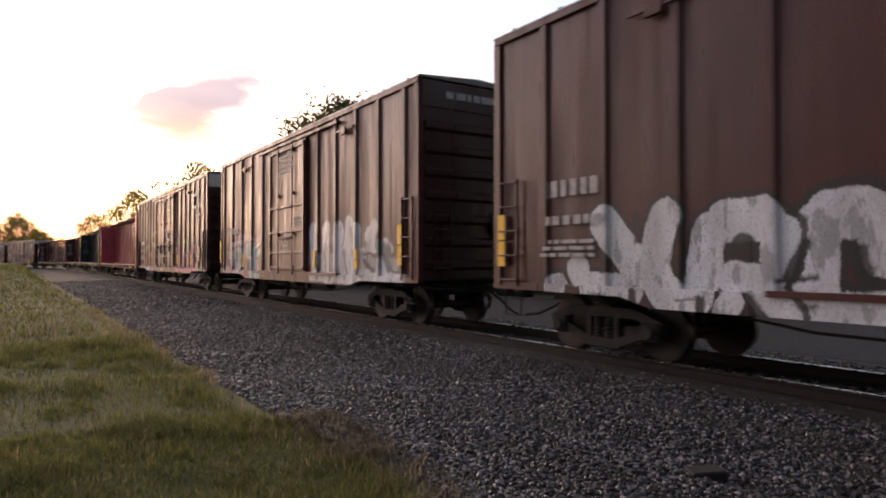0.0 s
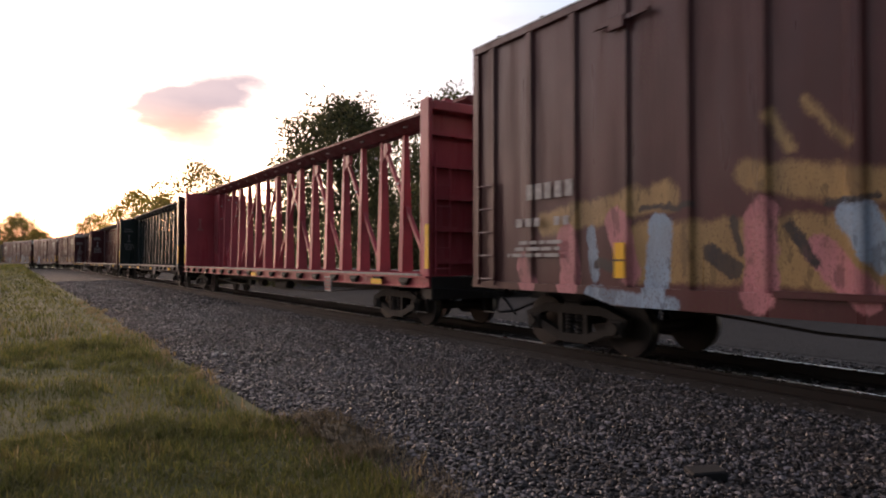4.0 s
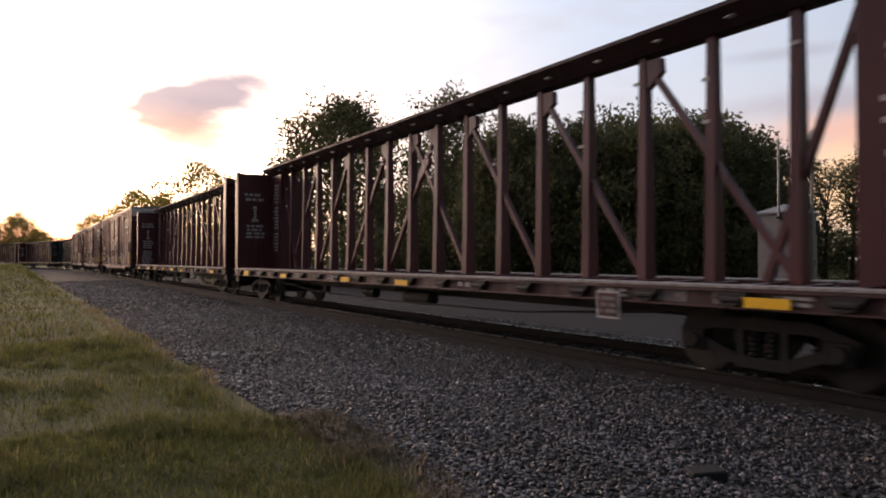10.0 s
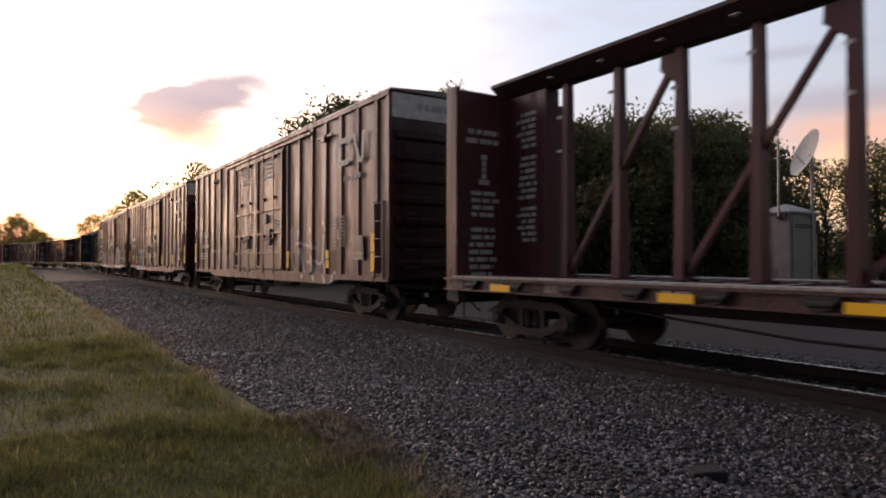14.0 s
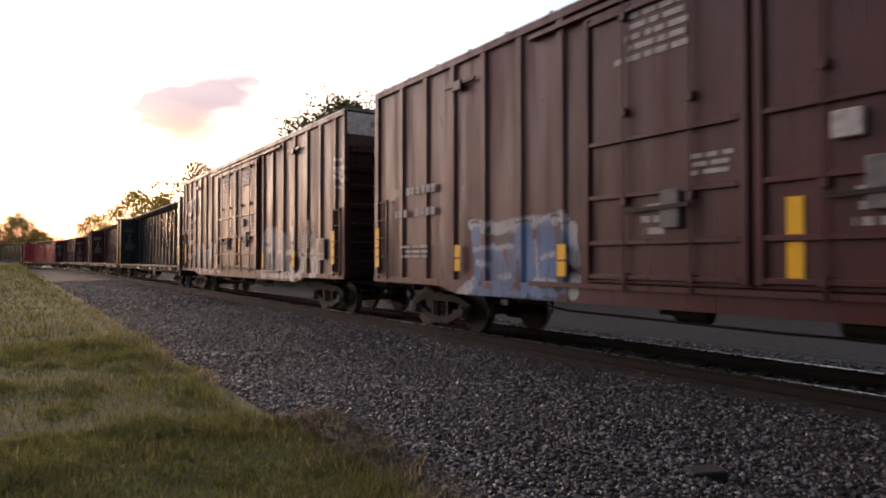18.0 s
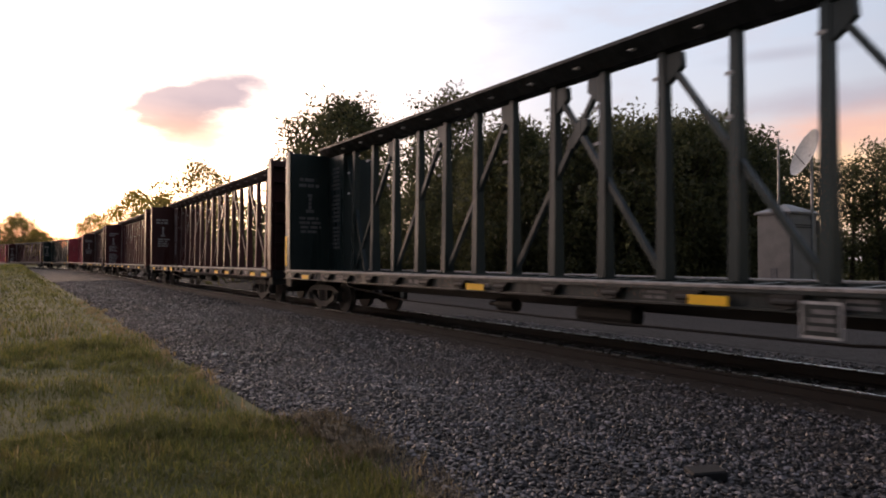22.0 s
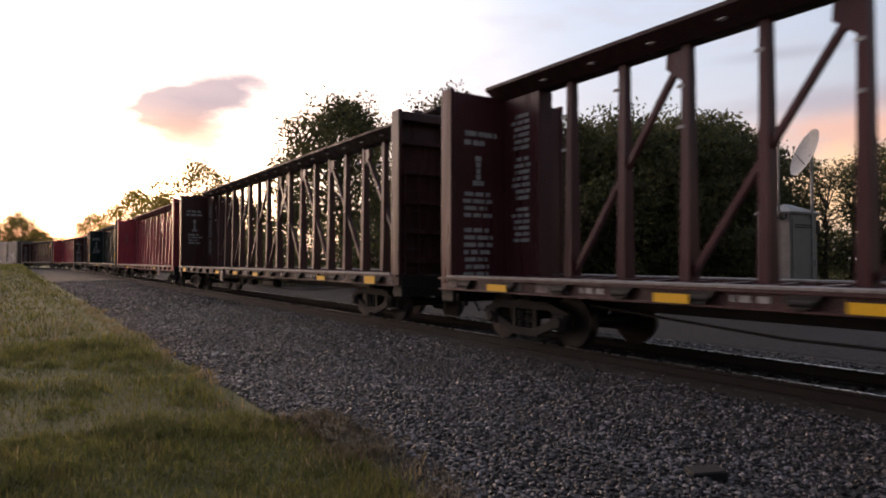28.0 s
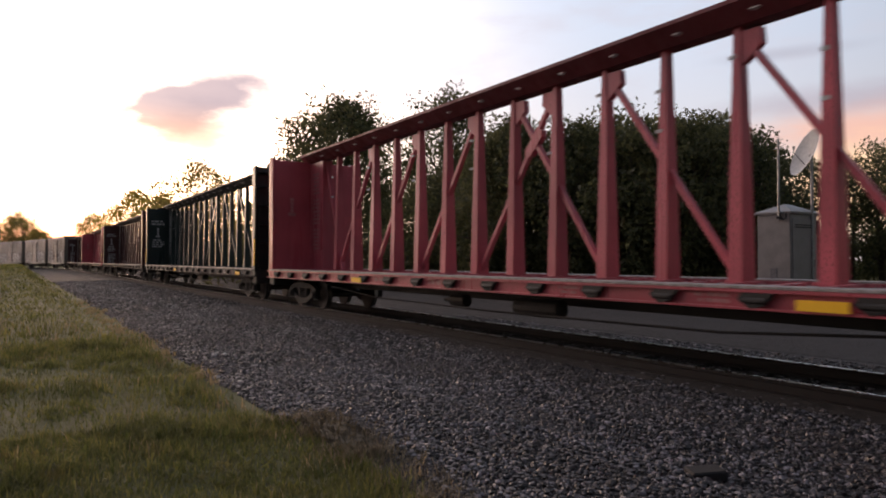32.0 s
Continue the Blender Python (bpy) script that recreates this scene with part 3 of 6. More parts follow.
def blades(name, n, area, h0, h1, w, mat, seed, label, lean=0.5, keep=None, clump=0):
    """Single blades of grass, each a bent two-piece sliver."""
    rng = np.random.default_rng(seed)
    x0, x1, y0, y1 = area
    if clump:
        cx, cy = x0 + (x1 - x0) * rng.random(clump), y0 + (y1 - y0) * rng.random(clump)
        k = rng.integers(0, clump, n)
        x, y = cx[k] + rng.normal(0, 0.09, n), cy[k] + rng.normal(0, 0.09, n)
    else:
        x, y = x0 + (x1 - x0) * rng.random(n), y0 + (y1 - y0) * rng.random(n) ** 1.5
    if keep is not None:
        m = keep(x, y, rng.random(n))
        x, y = x[m], y[m]
    n = len(x)
    h = h0 + (h1 - h0) * rng.random(n) ** 1.6
    h = h * (0.75 + 0.35 * np.sin(x * 1.1 + 2 * np.sin(y * 0.6)) * np.sin(y * 0.9))
    t, bend = rng.random(n) * 6.28, lean * h * (0.2 + rng.random(n))
    dx, dy = np.cos(t), np.sin(t)
    ww = w * (0.6 + 0.8 * rng.random(n)) * (1 + y / 14)
    z = field_z(x, y) - 0.02
    P = np.stack([np.stack([x - dy * ww, y + dx * ww, z], 1), np.stack([x + dy * ww, y - dx * ww, z], 1),
                  np.stack([x + dx * bend * 0.35 + dy * ww * 0.7, y + dy * bend * 0.35 - dx * ww * 0.7, z + h * 0.6], 1),
                  np.stack([x + dx * bend * 0.35 - dy * ww * 0.7, y + dy * bend * 0.35 + dx * ww * 0.7, z + h * 0.6], 1),
                  np.stack([x + dx * bend, y + dy * bend, z + h * 0.95], 1)], 1)
    i = (np.arange(n) * 5)[:, None]
    quads = (i + np.array([[0, 1, 2, 3]])).tolist()
    tris = (i + np.array([[3, 2, 4]])).tolist()
    tagged(part(name, (P.reshape(-1, 3).tolist(), [], quads + tris), mat), label, "grass", kind="stuff")


def odds():
    c, s = math.cos(radians(HEADING)), math.sin(radians(HEADING))
    bm = bmesh.new()
    block(bm, -0.14, 0.14, -0.09, 0.09, -0.02, 0.07, 0.012)
    slab = tagged(part("concrete_block", bm, M_SLAB), "small dark concrete block half sunk in the stones", "concrete block")
    slab.matrix_world = pose(4.53, 3.24, bed_z(4.53 - TRACK_X) + 0.01, 2, -3, -HEADING + 4)
    r = random.Random(2)
    for x, y, k in ((2.95, 12.0, 0.045), (3.05, 12.2, 0.036), (3.12, 11.95, 0.04), (2.45, 9.8, 0.045), (2.62, 9.2, 0.036), (2.5, 8.9, 0.03)):
        bm = bmesh.new()
        bmesh.ops.create_icosphere(bm, subdivisions=2, radius=1.0)
        for v in bm.verts:
            v.co = Vector((v.co.x * k * 1.2, v.co.y * k, v.co.z * k * 0.6)) * (1 + 0.35 * noise.noise(v.co * 1.6 + Vector((x * 7, y, 0))))
        st = tagged(part("pale_stone", bm, M_PALE), "pale loose stone beside the grass edge", "stone", "pale stones at the grass edge")
        st.matrix_world = pose(x, y, bed_z(x - TRACK_X) + 0.03, 0, 0, r.uniform(0, 90))
    # a bleached clump of dead weeds on the grass edge
    weed = tagged(new("dead_weed_clump"), "bleached dead weed clump on the gravel edge", "weed")
    weed.matrix_world = pose(2.66, 5.95, 0.0)
    bm = bmesh.new()
    bmesh.ops.create_icosphere(bm, subdivisions=4, radius=1.0)
    for v in bm.verts:
        n = 1 + 0.30 * noise.noise(v.co * 2.0) + 0.16 * noise.noise(v.co * 6.0)
        v.co = Vector((v.co.x * 0.17 * n, v.co.y * 0.55 * n, v.co.z * 0.11 * n))
    part("thatch", bm, M_THATCH, weed, "matted brown dead leaves")
    for i in range(150):
        a, l = r.uniform(0, 6.283), r.uniform(0.12, 0.30)
        dx, dy = math.cos(a) * l * r.uniform(0.3, 1.0), math.sin(a) * l * r.uniform(0.3, 1.0)
        x0, y0 = r.gauss(0, 0.14), r.gauss(0, 0.34)
        bm = bmesh.new()
        tube(bm, [(x0, y0, -0.01), (x0 + dx * 0.4, y0 + dy * 0.4, l * 0.6), (x0 + dx, y0 + dy, l * r.uniform(0.35, 0.8))], [0.005, 0.004, 0.0015], 4)
        part("stalk", bm, M_STRAW if i % 3 == 0 else M_THATCH, weed)


odds()
blades("near_grass", 90000, (-9.0, 2.7, 2.2, 16.0), 0.05, 0.19, 0.004, M_GRASS, 11, "rough green meadow grass", 0.8, lambda x, y, r: x < edge_of_grass(y) - 0.5 * r ** 2)
blades("close_grass", 60000, (-3.0, 2.5, 2.2, 7.5), 0.07, 0.21, 0.0042, M_GRASS, 18, "fine green grass close by", 0.9, lambda x, y, r: x < edge_of_grass(y) - 0.2 * r ** 2)
blades("meadow_grass", 80000, (-26.0, 2.6, 14.0, 105.0), 0.08, 0.24, 0.006, M_GRASS, 12, "rough green meadow grass further off", 0.8, lambda x, y, r: x < edge_of_grass(y) - 0.5 * r ** 2)
blades("dry_stalks", 3200, (-9.0, 2.7, 2.4, 22.0), 0.10, 0.30, 0.003, M_STRAW, 13, "dry straw-coloured stalks among the grass", 0.7, lambda x, y, r: x < edge_of_grass(y) + 0.1, 500)
blades("grass_tufts", 30000, (-8.0, 2.3, 2.6, 15.0), 0.10, 0.28, 0.0035, M_GRASS, 17, "taller green tufts in the meadow", 1.0, lambda x, y, r: x < edge_of_grass(y) - 0.2, 420)
blades("weed_tufts", 3200, (2.42, 2.86, 5.2, 6.9), 0.10, 0.26, 0.0032, M_DEAD, 21, "brown dead weeds on the gravel edge", 1.1, None, 34)
blades("dead_grass_edge", 1900, (2.35, 2.85, 3.4, 5.6), 0.05, 0.15, 0.0032, M_DEAD, 22, "brown dead grass along the gravel edge", 1.2, None, 60)
blades("edge_tufts", 4200, (2.0, 2.95, 3.2, 30.0), 0.06, 0.20, 0.004, M_STRAW, 14, "dry tufts along the gravel edge", 0.9, lambda x, y, r: x < edge_of_grass(y) + 0.10, 170)


# ---- trees ----
def leaf_cloud(centres, per, spread, size, rng):
    n = len(centres) * per
    c = np.repeat(np.array(centres), per, 0) + np.clip(rng.normal(0, 1, (n, 3)), -1.6, 1.6) * spread
    a = rng.normal(0, 1, (n, 3))
    a /= np.linalg.norm(a, axis=1)[:, None]
    b = np.cross(a, rng.normal(0, 1, (n, 3)))
    b /= np.linalg.norm(b, axis=1)[:, None]
    s = (size * (0.6 + 0.8 * rng.random(n)))[:, None]
    V = np.stack([c - a * s, c + b * s * 0.45, c + a * s, c - b * s * 0.45], 1).reshape(-1, 3)
    F = (np.arange(n) * 4)[:, None] + np.array([[0, 1, 2, 3]])
    return V.tolist(), F.tolist()


def tree(kind, seed, h, w, base, clumps, per, size, mat, label, low=0.30, loose=0.030):
    """A tapered trunk, forking limbs and a ragged crown of leaves."""
    r = random.Random(seed)
    rng = np.random.default_rng(seed)
    root = tagged(new(kind), label, "tree", "trees behind the line")
    bm = bmesh.new()
    top = Vector((r.uniform(-0.05, 0.05) * h, r.uniform(-0.05, 0.05) * h, h * 0.72))
    mid = Vector((top.x * 0.3 + r.uniform(-0.2, 0.2), top.y * 0.3, h * 0.35))
    tube(bm, [(0, 0, -0.1), (mid.x * 0.3, mid.y * 0.3, h * 0.1), mid, top], [0.024 * h, 0.018 * h, 0.013 * h, 0.004 * h], 8)
    part("trunk", bm, M_BARK, root)
    centres = []
    for i in range(clumps):
        t = r.uniform(low, 1.0)
        prof = math.sin(math.pi * min(1.0, (t - low) / (1 - low) * 0.86 + 0.14)) ** 0.6
        a, k = r.uniform(0, 6.283), math.sqrt(r.uniform(0.05, 1.0))
        rad = w / 2 * prof * k * (1 + 0.35 * noise.noise((math.cos(a) * 1.5, math.sin(a) * 1.5, t * 3 + seed)))
        if r.random() < 0.16:      # sprigs that stand out of the crown
            rad, t = rad * 1.06, t * r.uniform(1.02, 1.12)
        p = Vector((math.cos(a) * rad, math.sin(a) * rad, h * (t * 0.97)))
        centres.append(tuple(p))
        if i % max(1, clumps // 16) == 0:
            start = Vector((0, 0, 0)).lerp(mid if t < 0.5 else top, r.uniform(0.5, 0.95))
            m2 = start.lerp(p, 0.5) + Vector((0, 0, 0.04 * h))
            bm = bmesh.new()
            tube(bm, [start, m2, p], [0.007 * h, 0.005 * h, 0.0016 * h], 5)
            part("limb", bm, M_BARK, root)
    v, f = leaf_cloud(centres, per, h * loose + 0.12, size, rng)
    part("crown", (v, [], f), mat, root)
    return root


def spot(px, depth):
    """The ground place that lies px to the side of the view's middle, at a depth along the view."""
    c, s = math.cos(radians(HEADING)), math.sin(radians(HEADING))
    x = px / 1170.0 * depth
    return x * c + depth * s, depth * c - x * s


def stand(t, px, depth, turn=0.0, k=1.0):
    x, y = spot(px, depth)
    t.matrix_world = pose(x, y, 0, 0, 0, turn)
    t.scale = (k, k, k)
    return t


def trees():
    big = tree("broadleaf_tree", 3, 15.6, 14.6, 0, 340, 62, 0.20, M_LEAF, "tall broadleaf tree with a loose open crown")
    stand(big, -176, 60)
    tall = tree("broadleaf_tree", 8, 12.8, 8.4, 0, 160, 60, 0.155, M_LEAF, "slim tall broadleaf tree above the others", 0.35)
    stand(tall, 15, 46)
    wood = [tree("woodland_tree", 20 + i, 8.9, 6.9, 0, 190, 70, 0.13, M_LEAF, "dense dark green woodland tree behind the gravel lane", 0.06) for i in range(3)]
    first = True
    r = random.Random(4)
    places = [(-330, 58, .72), (-260, 52, .7), (-110, 50, .72), (-40, 46, .8), (60, 40, .86), (110, 36, .93), (175, 38, .98), (235, 34, .95), (300, 36, .98), (345, 32, 1.0), (415, 35, .95),
              (450, 31, .94), (510, 33, 0.97), (130, 37, 1.0), (262, 40, 1.1), (400, 39, 1.1), (478, 37, 1.03), (545, 37, .97), (15, 42, .9), (900, 33, 1.05), (980, 34, 1.0), (20, 56, .9), (200, 44, .95), (380, 43, 1.05), (520, 43, .95)]
    thin = [tree("woodland_tree", 40 + i, 8.5, 6.2, 0, 46, 80, 0.10, M_LEAF, "open woodland tree with bright sky between its leaves", 0.12, 0.024) for i in range(2)]
    sparse = [(565, 34, 0.92), (620, 36, 0.88), (672, 35, 0.84), (722, 37, 0.86), (778, 35, 0.98), (835, 36, 1.0)]
    for i, (px, dep, k) in enumerate(sparse):
        t = thin[i] if i < 2 else copy_thing(thin[i % 2], pose(0, 0, 0))
        stand(t, px, dep, r.uniform(0, 360), k)
    for i, (px, dep, k) in enumerate(places):
        t = wood[i] if i < 3 else copy_thing(wood[i % 3], pose(0, 0, 0))
        stand(t, px, dep, r.uniform(0, 360), k)
        t.scale.z *= r.uniform(0.94, 1.08)
    lit = tree("broadleaf_tree", 31, 17.4, 17.0, 0, 170, 70, 0.24, M_LEAF_H, "round broadleaf tree, evening haze put into its pale leaf colour", 0.10, 0.045)
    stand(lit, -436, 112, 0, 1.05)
    yel = tree("sunlit_tree", 33, 15.4, 14.0, 0, 150, 70, 0.22, M_LEAF_Y, "tree against the setting sun, its yellow backlight put into the leaf colour", 0.08, 0.045)
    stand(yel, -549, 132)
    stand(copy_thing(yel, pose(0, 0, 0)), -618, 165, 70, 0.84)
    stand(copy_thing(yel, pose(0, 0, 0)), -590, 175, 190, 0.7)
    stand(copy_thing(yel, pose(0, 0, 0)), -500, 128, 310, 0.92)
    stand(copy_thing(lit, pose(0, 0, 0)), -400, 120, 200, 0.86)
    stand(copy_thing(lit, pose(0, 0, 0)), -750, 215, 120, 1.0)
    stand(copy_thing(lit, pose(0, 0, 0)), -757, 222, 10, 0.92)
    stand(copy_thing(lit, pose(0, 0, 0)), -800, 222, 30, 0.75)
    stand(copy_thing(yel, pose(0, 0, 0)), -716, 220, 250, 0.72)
    rng = np.random.default_rng(77)
    cs = []
    for i in range(760):
        px = rng.uniform(-1150, -380)
        dep = rng.uniform(225, 260)
        x, y = spot(px, dep)
        cs.append((x, y, rng.uniform(0.5, 11.0) * (0.8 + 0.25 * math.sin(px * 0.05))))
    v, f = leaf_cloud(cs, 40, 1.3, 0.55, rng)
    tagged(part("far_woods", (v, [], f), M_LEAF), "low dark woods on the far horizon", "woods", kind="stuff")
    cs = []
    for i in range(900):
        px = rng.uniform(-420, 1100)
        dep = rng.uniform(40, 66)
        x, y = spot(px, dep)
        cs.append((x, y, rng.uniform(0.2, 3.6)))
    v, f = leaf_cloud(cs, 34, 0.5, 0.22, rng)
    tagged(part("undergrowth", (v, [], f), M_LEAF), "dark tangled undergrowth below the trees", "undergrowth", kind="stuff")


trees()


# ---- signal cabinet with dish ----
def cabinet():
    w, d, top = 0.765, 0.53, 3.12
    x, y = spot(615, 20.0)
    root = tagged(new("equipment_cabinet"), "off-white metal equipment cabinet behind the track", "cabinet")
    root.matrix_world = pose(x + w, y + d, 0.03)
    bm = bmesh.new()
    block(bm, -w - 0.10, w + 0.10, -d - 0.10, d + 0.10, 0.0, 0.30, 0.02)
    part("plinth", bm, M_LOT, root, "concrete plinth")
    bm = bmesh.new()
    block(bm, -w, w, -d, d, 0.30, top, 0.02)
    body = part("cabinet_body", bm, M_BOX, root)
    bm = bmesh.new()
    eave = [bm.verts.new(v) for v in ((-w - 0.07, -d - 0.07, top), (w + 0.07, -d - 0.07, top), (w + 0.07, d + 0.07, top), (-w - 0.07, d + 0.07, top))]
    lip = [bm.verts.new((v.co.x, v.co.y, top + 0.06)) for v in eave]
    ridge = [bm.verts.new((-0.15, 0, top + 0.34)), bm.verts.new((0.15, 0, top + 0.34))]
    bm.faces.new(eave[::-1])
    for i in range(4):
        bm.faces.new((eave[i], eave[(i + 1) % 4], lip[(i + 1) % 4], lip[i]))
    bm.faces.new((lip[0], lip[1], ridge[1], ridge[0])), bm.faces.new((lip[1], lip[2], ridge[1]))
    bm.faces.new((lip[2], lip[3], ridge[0], ridge[1])), bm.faces.new((lip[3], lip[0], ridge[0]))
    part("cabinet_roof", bm, M_BOX, root, "low hipped metal roof")
    bm = bmesh.new()
    block(bm, -w + 0.10, w - 0.10, -d - 0.025, -d - 0.002, 0.42, top - 0.16, 0.008)
    door = part("cabinet_door", bm, M_BOX, root)
    bm = bmesh.new()
    block(bm, w - 0.24, w - 0.20, -d - 0.075, -d - 0.025, 1.5, 1.72, 0.005)
    part("handle", bm, M_POLE, door)
    bm = bmesh.new()
    for k in range(2):
        block(bm, -w + 0.22, w - 0.30, -d - 0.045, -d - 0.025, top - 0.36 - 0.07 * k, top - 0.33 - 0.07 * k)
    part("vent", bm, M_STEEL, door, "dark vent slot")
    bm = bmesh.new()
    block(bm, w - 0.06, w + 0.14, -d - 0.02, -d + 0.22, top - 0.62, top - 0.18, 0.01)
    part("meter_box", bm, M_STEEL, root, "small dark box on the corner")
    bm = bmesh.new()
    block(bm, -w - 0.02, -w - 0.002, -0.10, 0.10, 1.05, 1.45, 0.005)
    part("side_plate", bm, M_GREYED, root, "small dull plate")
    mast = tagged(new("satellite_dish"), "pale satellite dish on a galvanised pole beside the cabinet", "satellite dish")
    dx, dy = spot(654, 20.6)
    mast.matrix_world = pose(dx, dy, 0.02)
    bm = bmesh.new()
    tube(bm, [(0, 0, 0), (0, 0, 4.95)], 0.045, 8)
    part("pole", bm, M_POLE, mast)
    bm = bmesh.new()
    rings = 7
    prev = None
    for k in range(rings + 1):
        q = k / rings
        ring = [bm.verts.new((math.cos(t * math.pi / 14) * 0.66 * q, math.sin(t * math.pi / 14) * 0.78 * q, 0.20 * q * q)) for t in range(28)] if k else [bm.verts.new((0, 0, 0))]
        if prev and len(prev) == 1:
            for t in range(28):
                bm.faces.new((prev[0], ring[t], ring[(t + 1) % 28]))
        elif prev:
            for t in range(28):
                bm.faces.new((prev[t], ring[t], ring[(t + 1) % 28], prev[(t + 1) % 28]))
        prev = ring
    bmesh.ops.solidify(bm, geom=bm.faces[:], thickness=0.015)
    dish = part("reflector", bm, M_DISH, mast)
    c, s = math.cos(radians(HEADING)), math.sin(radians(HEADING))
    side = Vector((c, -s, 0))
    ahead = Vector((s, c, 0))
    aim = (side * -0.87 + ahead * 0.02 + Vector((0, 0, 0.36))).normalized()
    base = Vector((0, 0, 5.0)) + side * -0.04
    dish.matrix_local = Matrix.Translation(base) @ aim.to_track_quat("Z", "Y").to_matrix().to_4x4()
    bm = bmesh.new()
    beam(bm, (0, 0, 4.8), base, 0.06, 0.06)
    part("bracket", bm, M_POLE, mast)
    bm = bmesh.new()
    tip = base + aim * 0.55
    tube(bm, [base + Vector((0, 0, -0.5)), tip + Vector((0, 0, -0.15)), tip], 0.014, 6)
    lathe(bm, "z", [(-0.05, 0.03), (0.05, 0.04)], 10, at=tuple(tip))
    part("feed_arm", bm, M_POLE, mast)
    pole = tagged(new("antenna_pole"), "thin galvanised antenna pole clamped to the cabinet", "pole")
    pole.matrix_world = pose(x - 0.09, y + 0.30, 0.0)
    bm = bmesh.new()
    tube(bm, [(0, 0, 2.95), (0, 0, 5.45)], 0.035, 8)
    part("mast", bm, M_POLE, pole)
    bm = bmesh.new()
    for z in (5.40, 5.15):
        tube(bm, [(-0.02, -0.16, z), (0, 0, z), (0.02, 0.16, z)], 0.012, 5)
    part("antenna_rod", bm, M_POLE, pole)
    bm = bmesh.new()
    tube(bm, [(0.0, 0.0, 3.35), (-0.05, -0.06, 3.10), (-0.05, -0.16, 2.95), (-0.02, -0.24, 3.02), (0.0, -0.22, 3.16)], 0.025, 6)
    part("cable_loop", bm, M_RUBBER, pole)
    bm = bmesh.new()
    block(bm, -0.05, 0.10, -0.05, 0.05, 2.98, 3.06)
    part("clamp", bm, M_STEEL, pole)


cabinet()


# ---- rolling stock ----
def truck_at(car, y, meshes):
    """A two-axle truck; its parts share one set of meshes along the whole train."""
    if not meshes:
        bm = bmesh.new()
        lathe(bm, "x", [(-0.82, 0.10), (-0.82, 0.36), (-0.815, 0.40), (-0.81, 0.42), (-0.70, 0.425), (-0.69, 0.455), (-0.665, 0.45), (-0.66, 0.36), (-0.66, 0.10), (-0.60, 0.085),
                        (0.60, 0.085), (0.66, 0.10), (0.66, 0.36), (0.665, 0.45), (0.69, 0.455), (0.70, 0.425), (0.81, 0.42), (0.815, 0.40), (0.82, 0.36), (0.82, 0.10)], 24)
        for a in range(4):
            t = a * math.pi / 2
            for s in (-0.822, 0.822):
                block(bm, s - 0.004, s + 0.004, math.cos(t) * 0.24 - 0.03, math.cos(t) * 0.24 + 0.03, math.sin(t) * 0.24 - 0.03, math.sin(t) * 0.24 + 0.03)
        me = bpy.data.meshes.new("wheelset")
        bm.to_mesh(me)
        bm.free()
        me.materials.append(M_WHEEL), me.materials.append(M_TREAD)
        for f in me.polygons:
            if 0.41 < math.hypot(f.center.y, f.center.z) < 0.43 and abs(f.normal.x) < 0.3:
                f.material_index = 1
        meshes["wheelset"] = me
        bm = bmesh.new()
        for s in (-1,):
            beam(bm, (0, -0.62, 0.66), (0, 0.62, 0.66), 0.14, 0.13)
            beam(bm, (0, -0.62, 0.66), (0, -1.08, 0.50), 0.13, 0.13)
            beam(bm, (0, 0.62, 0.66), (0, 1.08, 0.50), 0.13, 0.13)
            beam(bm, (0, -0.92, 0.46), (0, -0.30, 0.22), 0.13, 0.12)
            beam(bm, (0, 0.92, 0.46), (0, 0.30, 0.22), 0.13, 0.12)
            beam(bm, (0, -0.34, 0.21), (0, 0.34, 0.21), 0.13, 0.13)
            for q in (-0.27, 0.27):
                beam(bm, (0, q, 0.2), (0, q, 0.66), 0.09, 0.12)
            for q in (-0.89, 0.89):
                block(bm, -0.10, 0.09, q - 0.16, q + 0.16, 0.29, 0.56, 0.03)
                lathe(bm, "x", [(-0.14, 0.085), (-0.10, 0.10)], 12, at=(0, q, 0.42))
        me = bpy.data.meshes.new("side_frame")
        bm.to_mesh(me)
        bm.free()
        me.materials.append(M_TRUCK)
        meshes["side_frame"] = me
        bm = bmesh.new()
        lathe(bm, "z", [(0.27 + k * 0.03, 0.085 if k % 2 else 0.06) for k in range(12)], 10)
        me = bpy.data.meshes.new("spring_nest")
        bm.to_mesh(me)
        bm.free()
        me.materials.append(M_TRUCK)
        meshes["spring_nest"] = me
        bm = bmesh.new()
        block(bm, -1.08, 1.08, -0.19, 0.19, 0.58, 0.78, 0.03)
        lathe(bm, "z", [(0.78, 0.2), (0.86, 0.2)], 16)
        for q in (-0.5, 0.5):
            beam(bm, (-0.86, q, 0.38), (0.86, q, 0.38), 0.06, 0.08)
        me = bpy.data.meshes.new("bolster")
        bm.to_mesh(me)
        bm.free()
        me.materials.append(M_TRUCK)
        meshes["bolster"] = me
    t = new("truck", meshes["bolster"])
    t.parent = car
    t.location = (0, y, 0)
    for s in (-1.02, 1.02):
        o = new("side_frame", meshes["side_frame"])
        o.parent = t
        o.location = (s, 0, 0)
        for q in (-0.11, 0.11):
            o = new("coil_spring", meshes["spring_nest"])
            o.parent = t
            o.location = (s, q, 0)
    for q in (-0.89, 0.89):
        o = new("wheelset", meshes["wheelset"])
        o.parent = t
        o.matrix_parent_inverse = Matrix.Translation((0, q, 0.42))
        WHEELS.append(o)
    return t


WHEELS, TRUCK_MESHES, CARS = [], {}, []


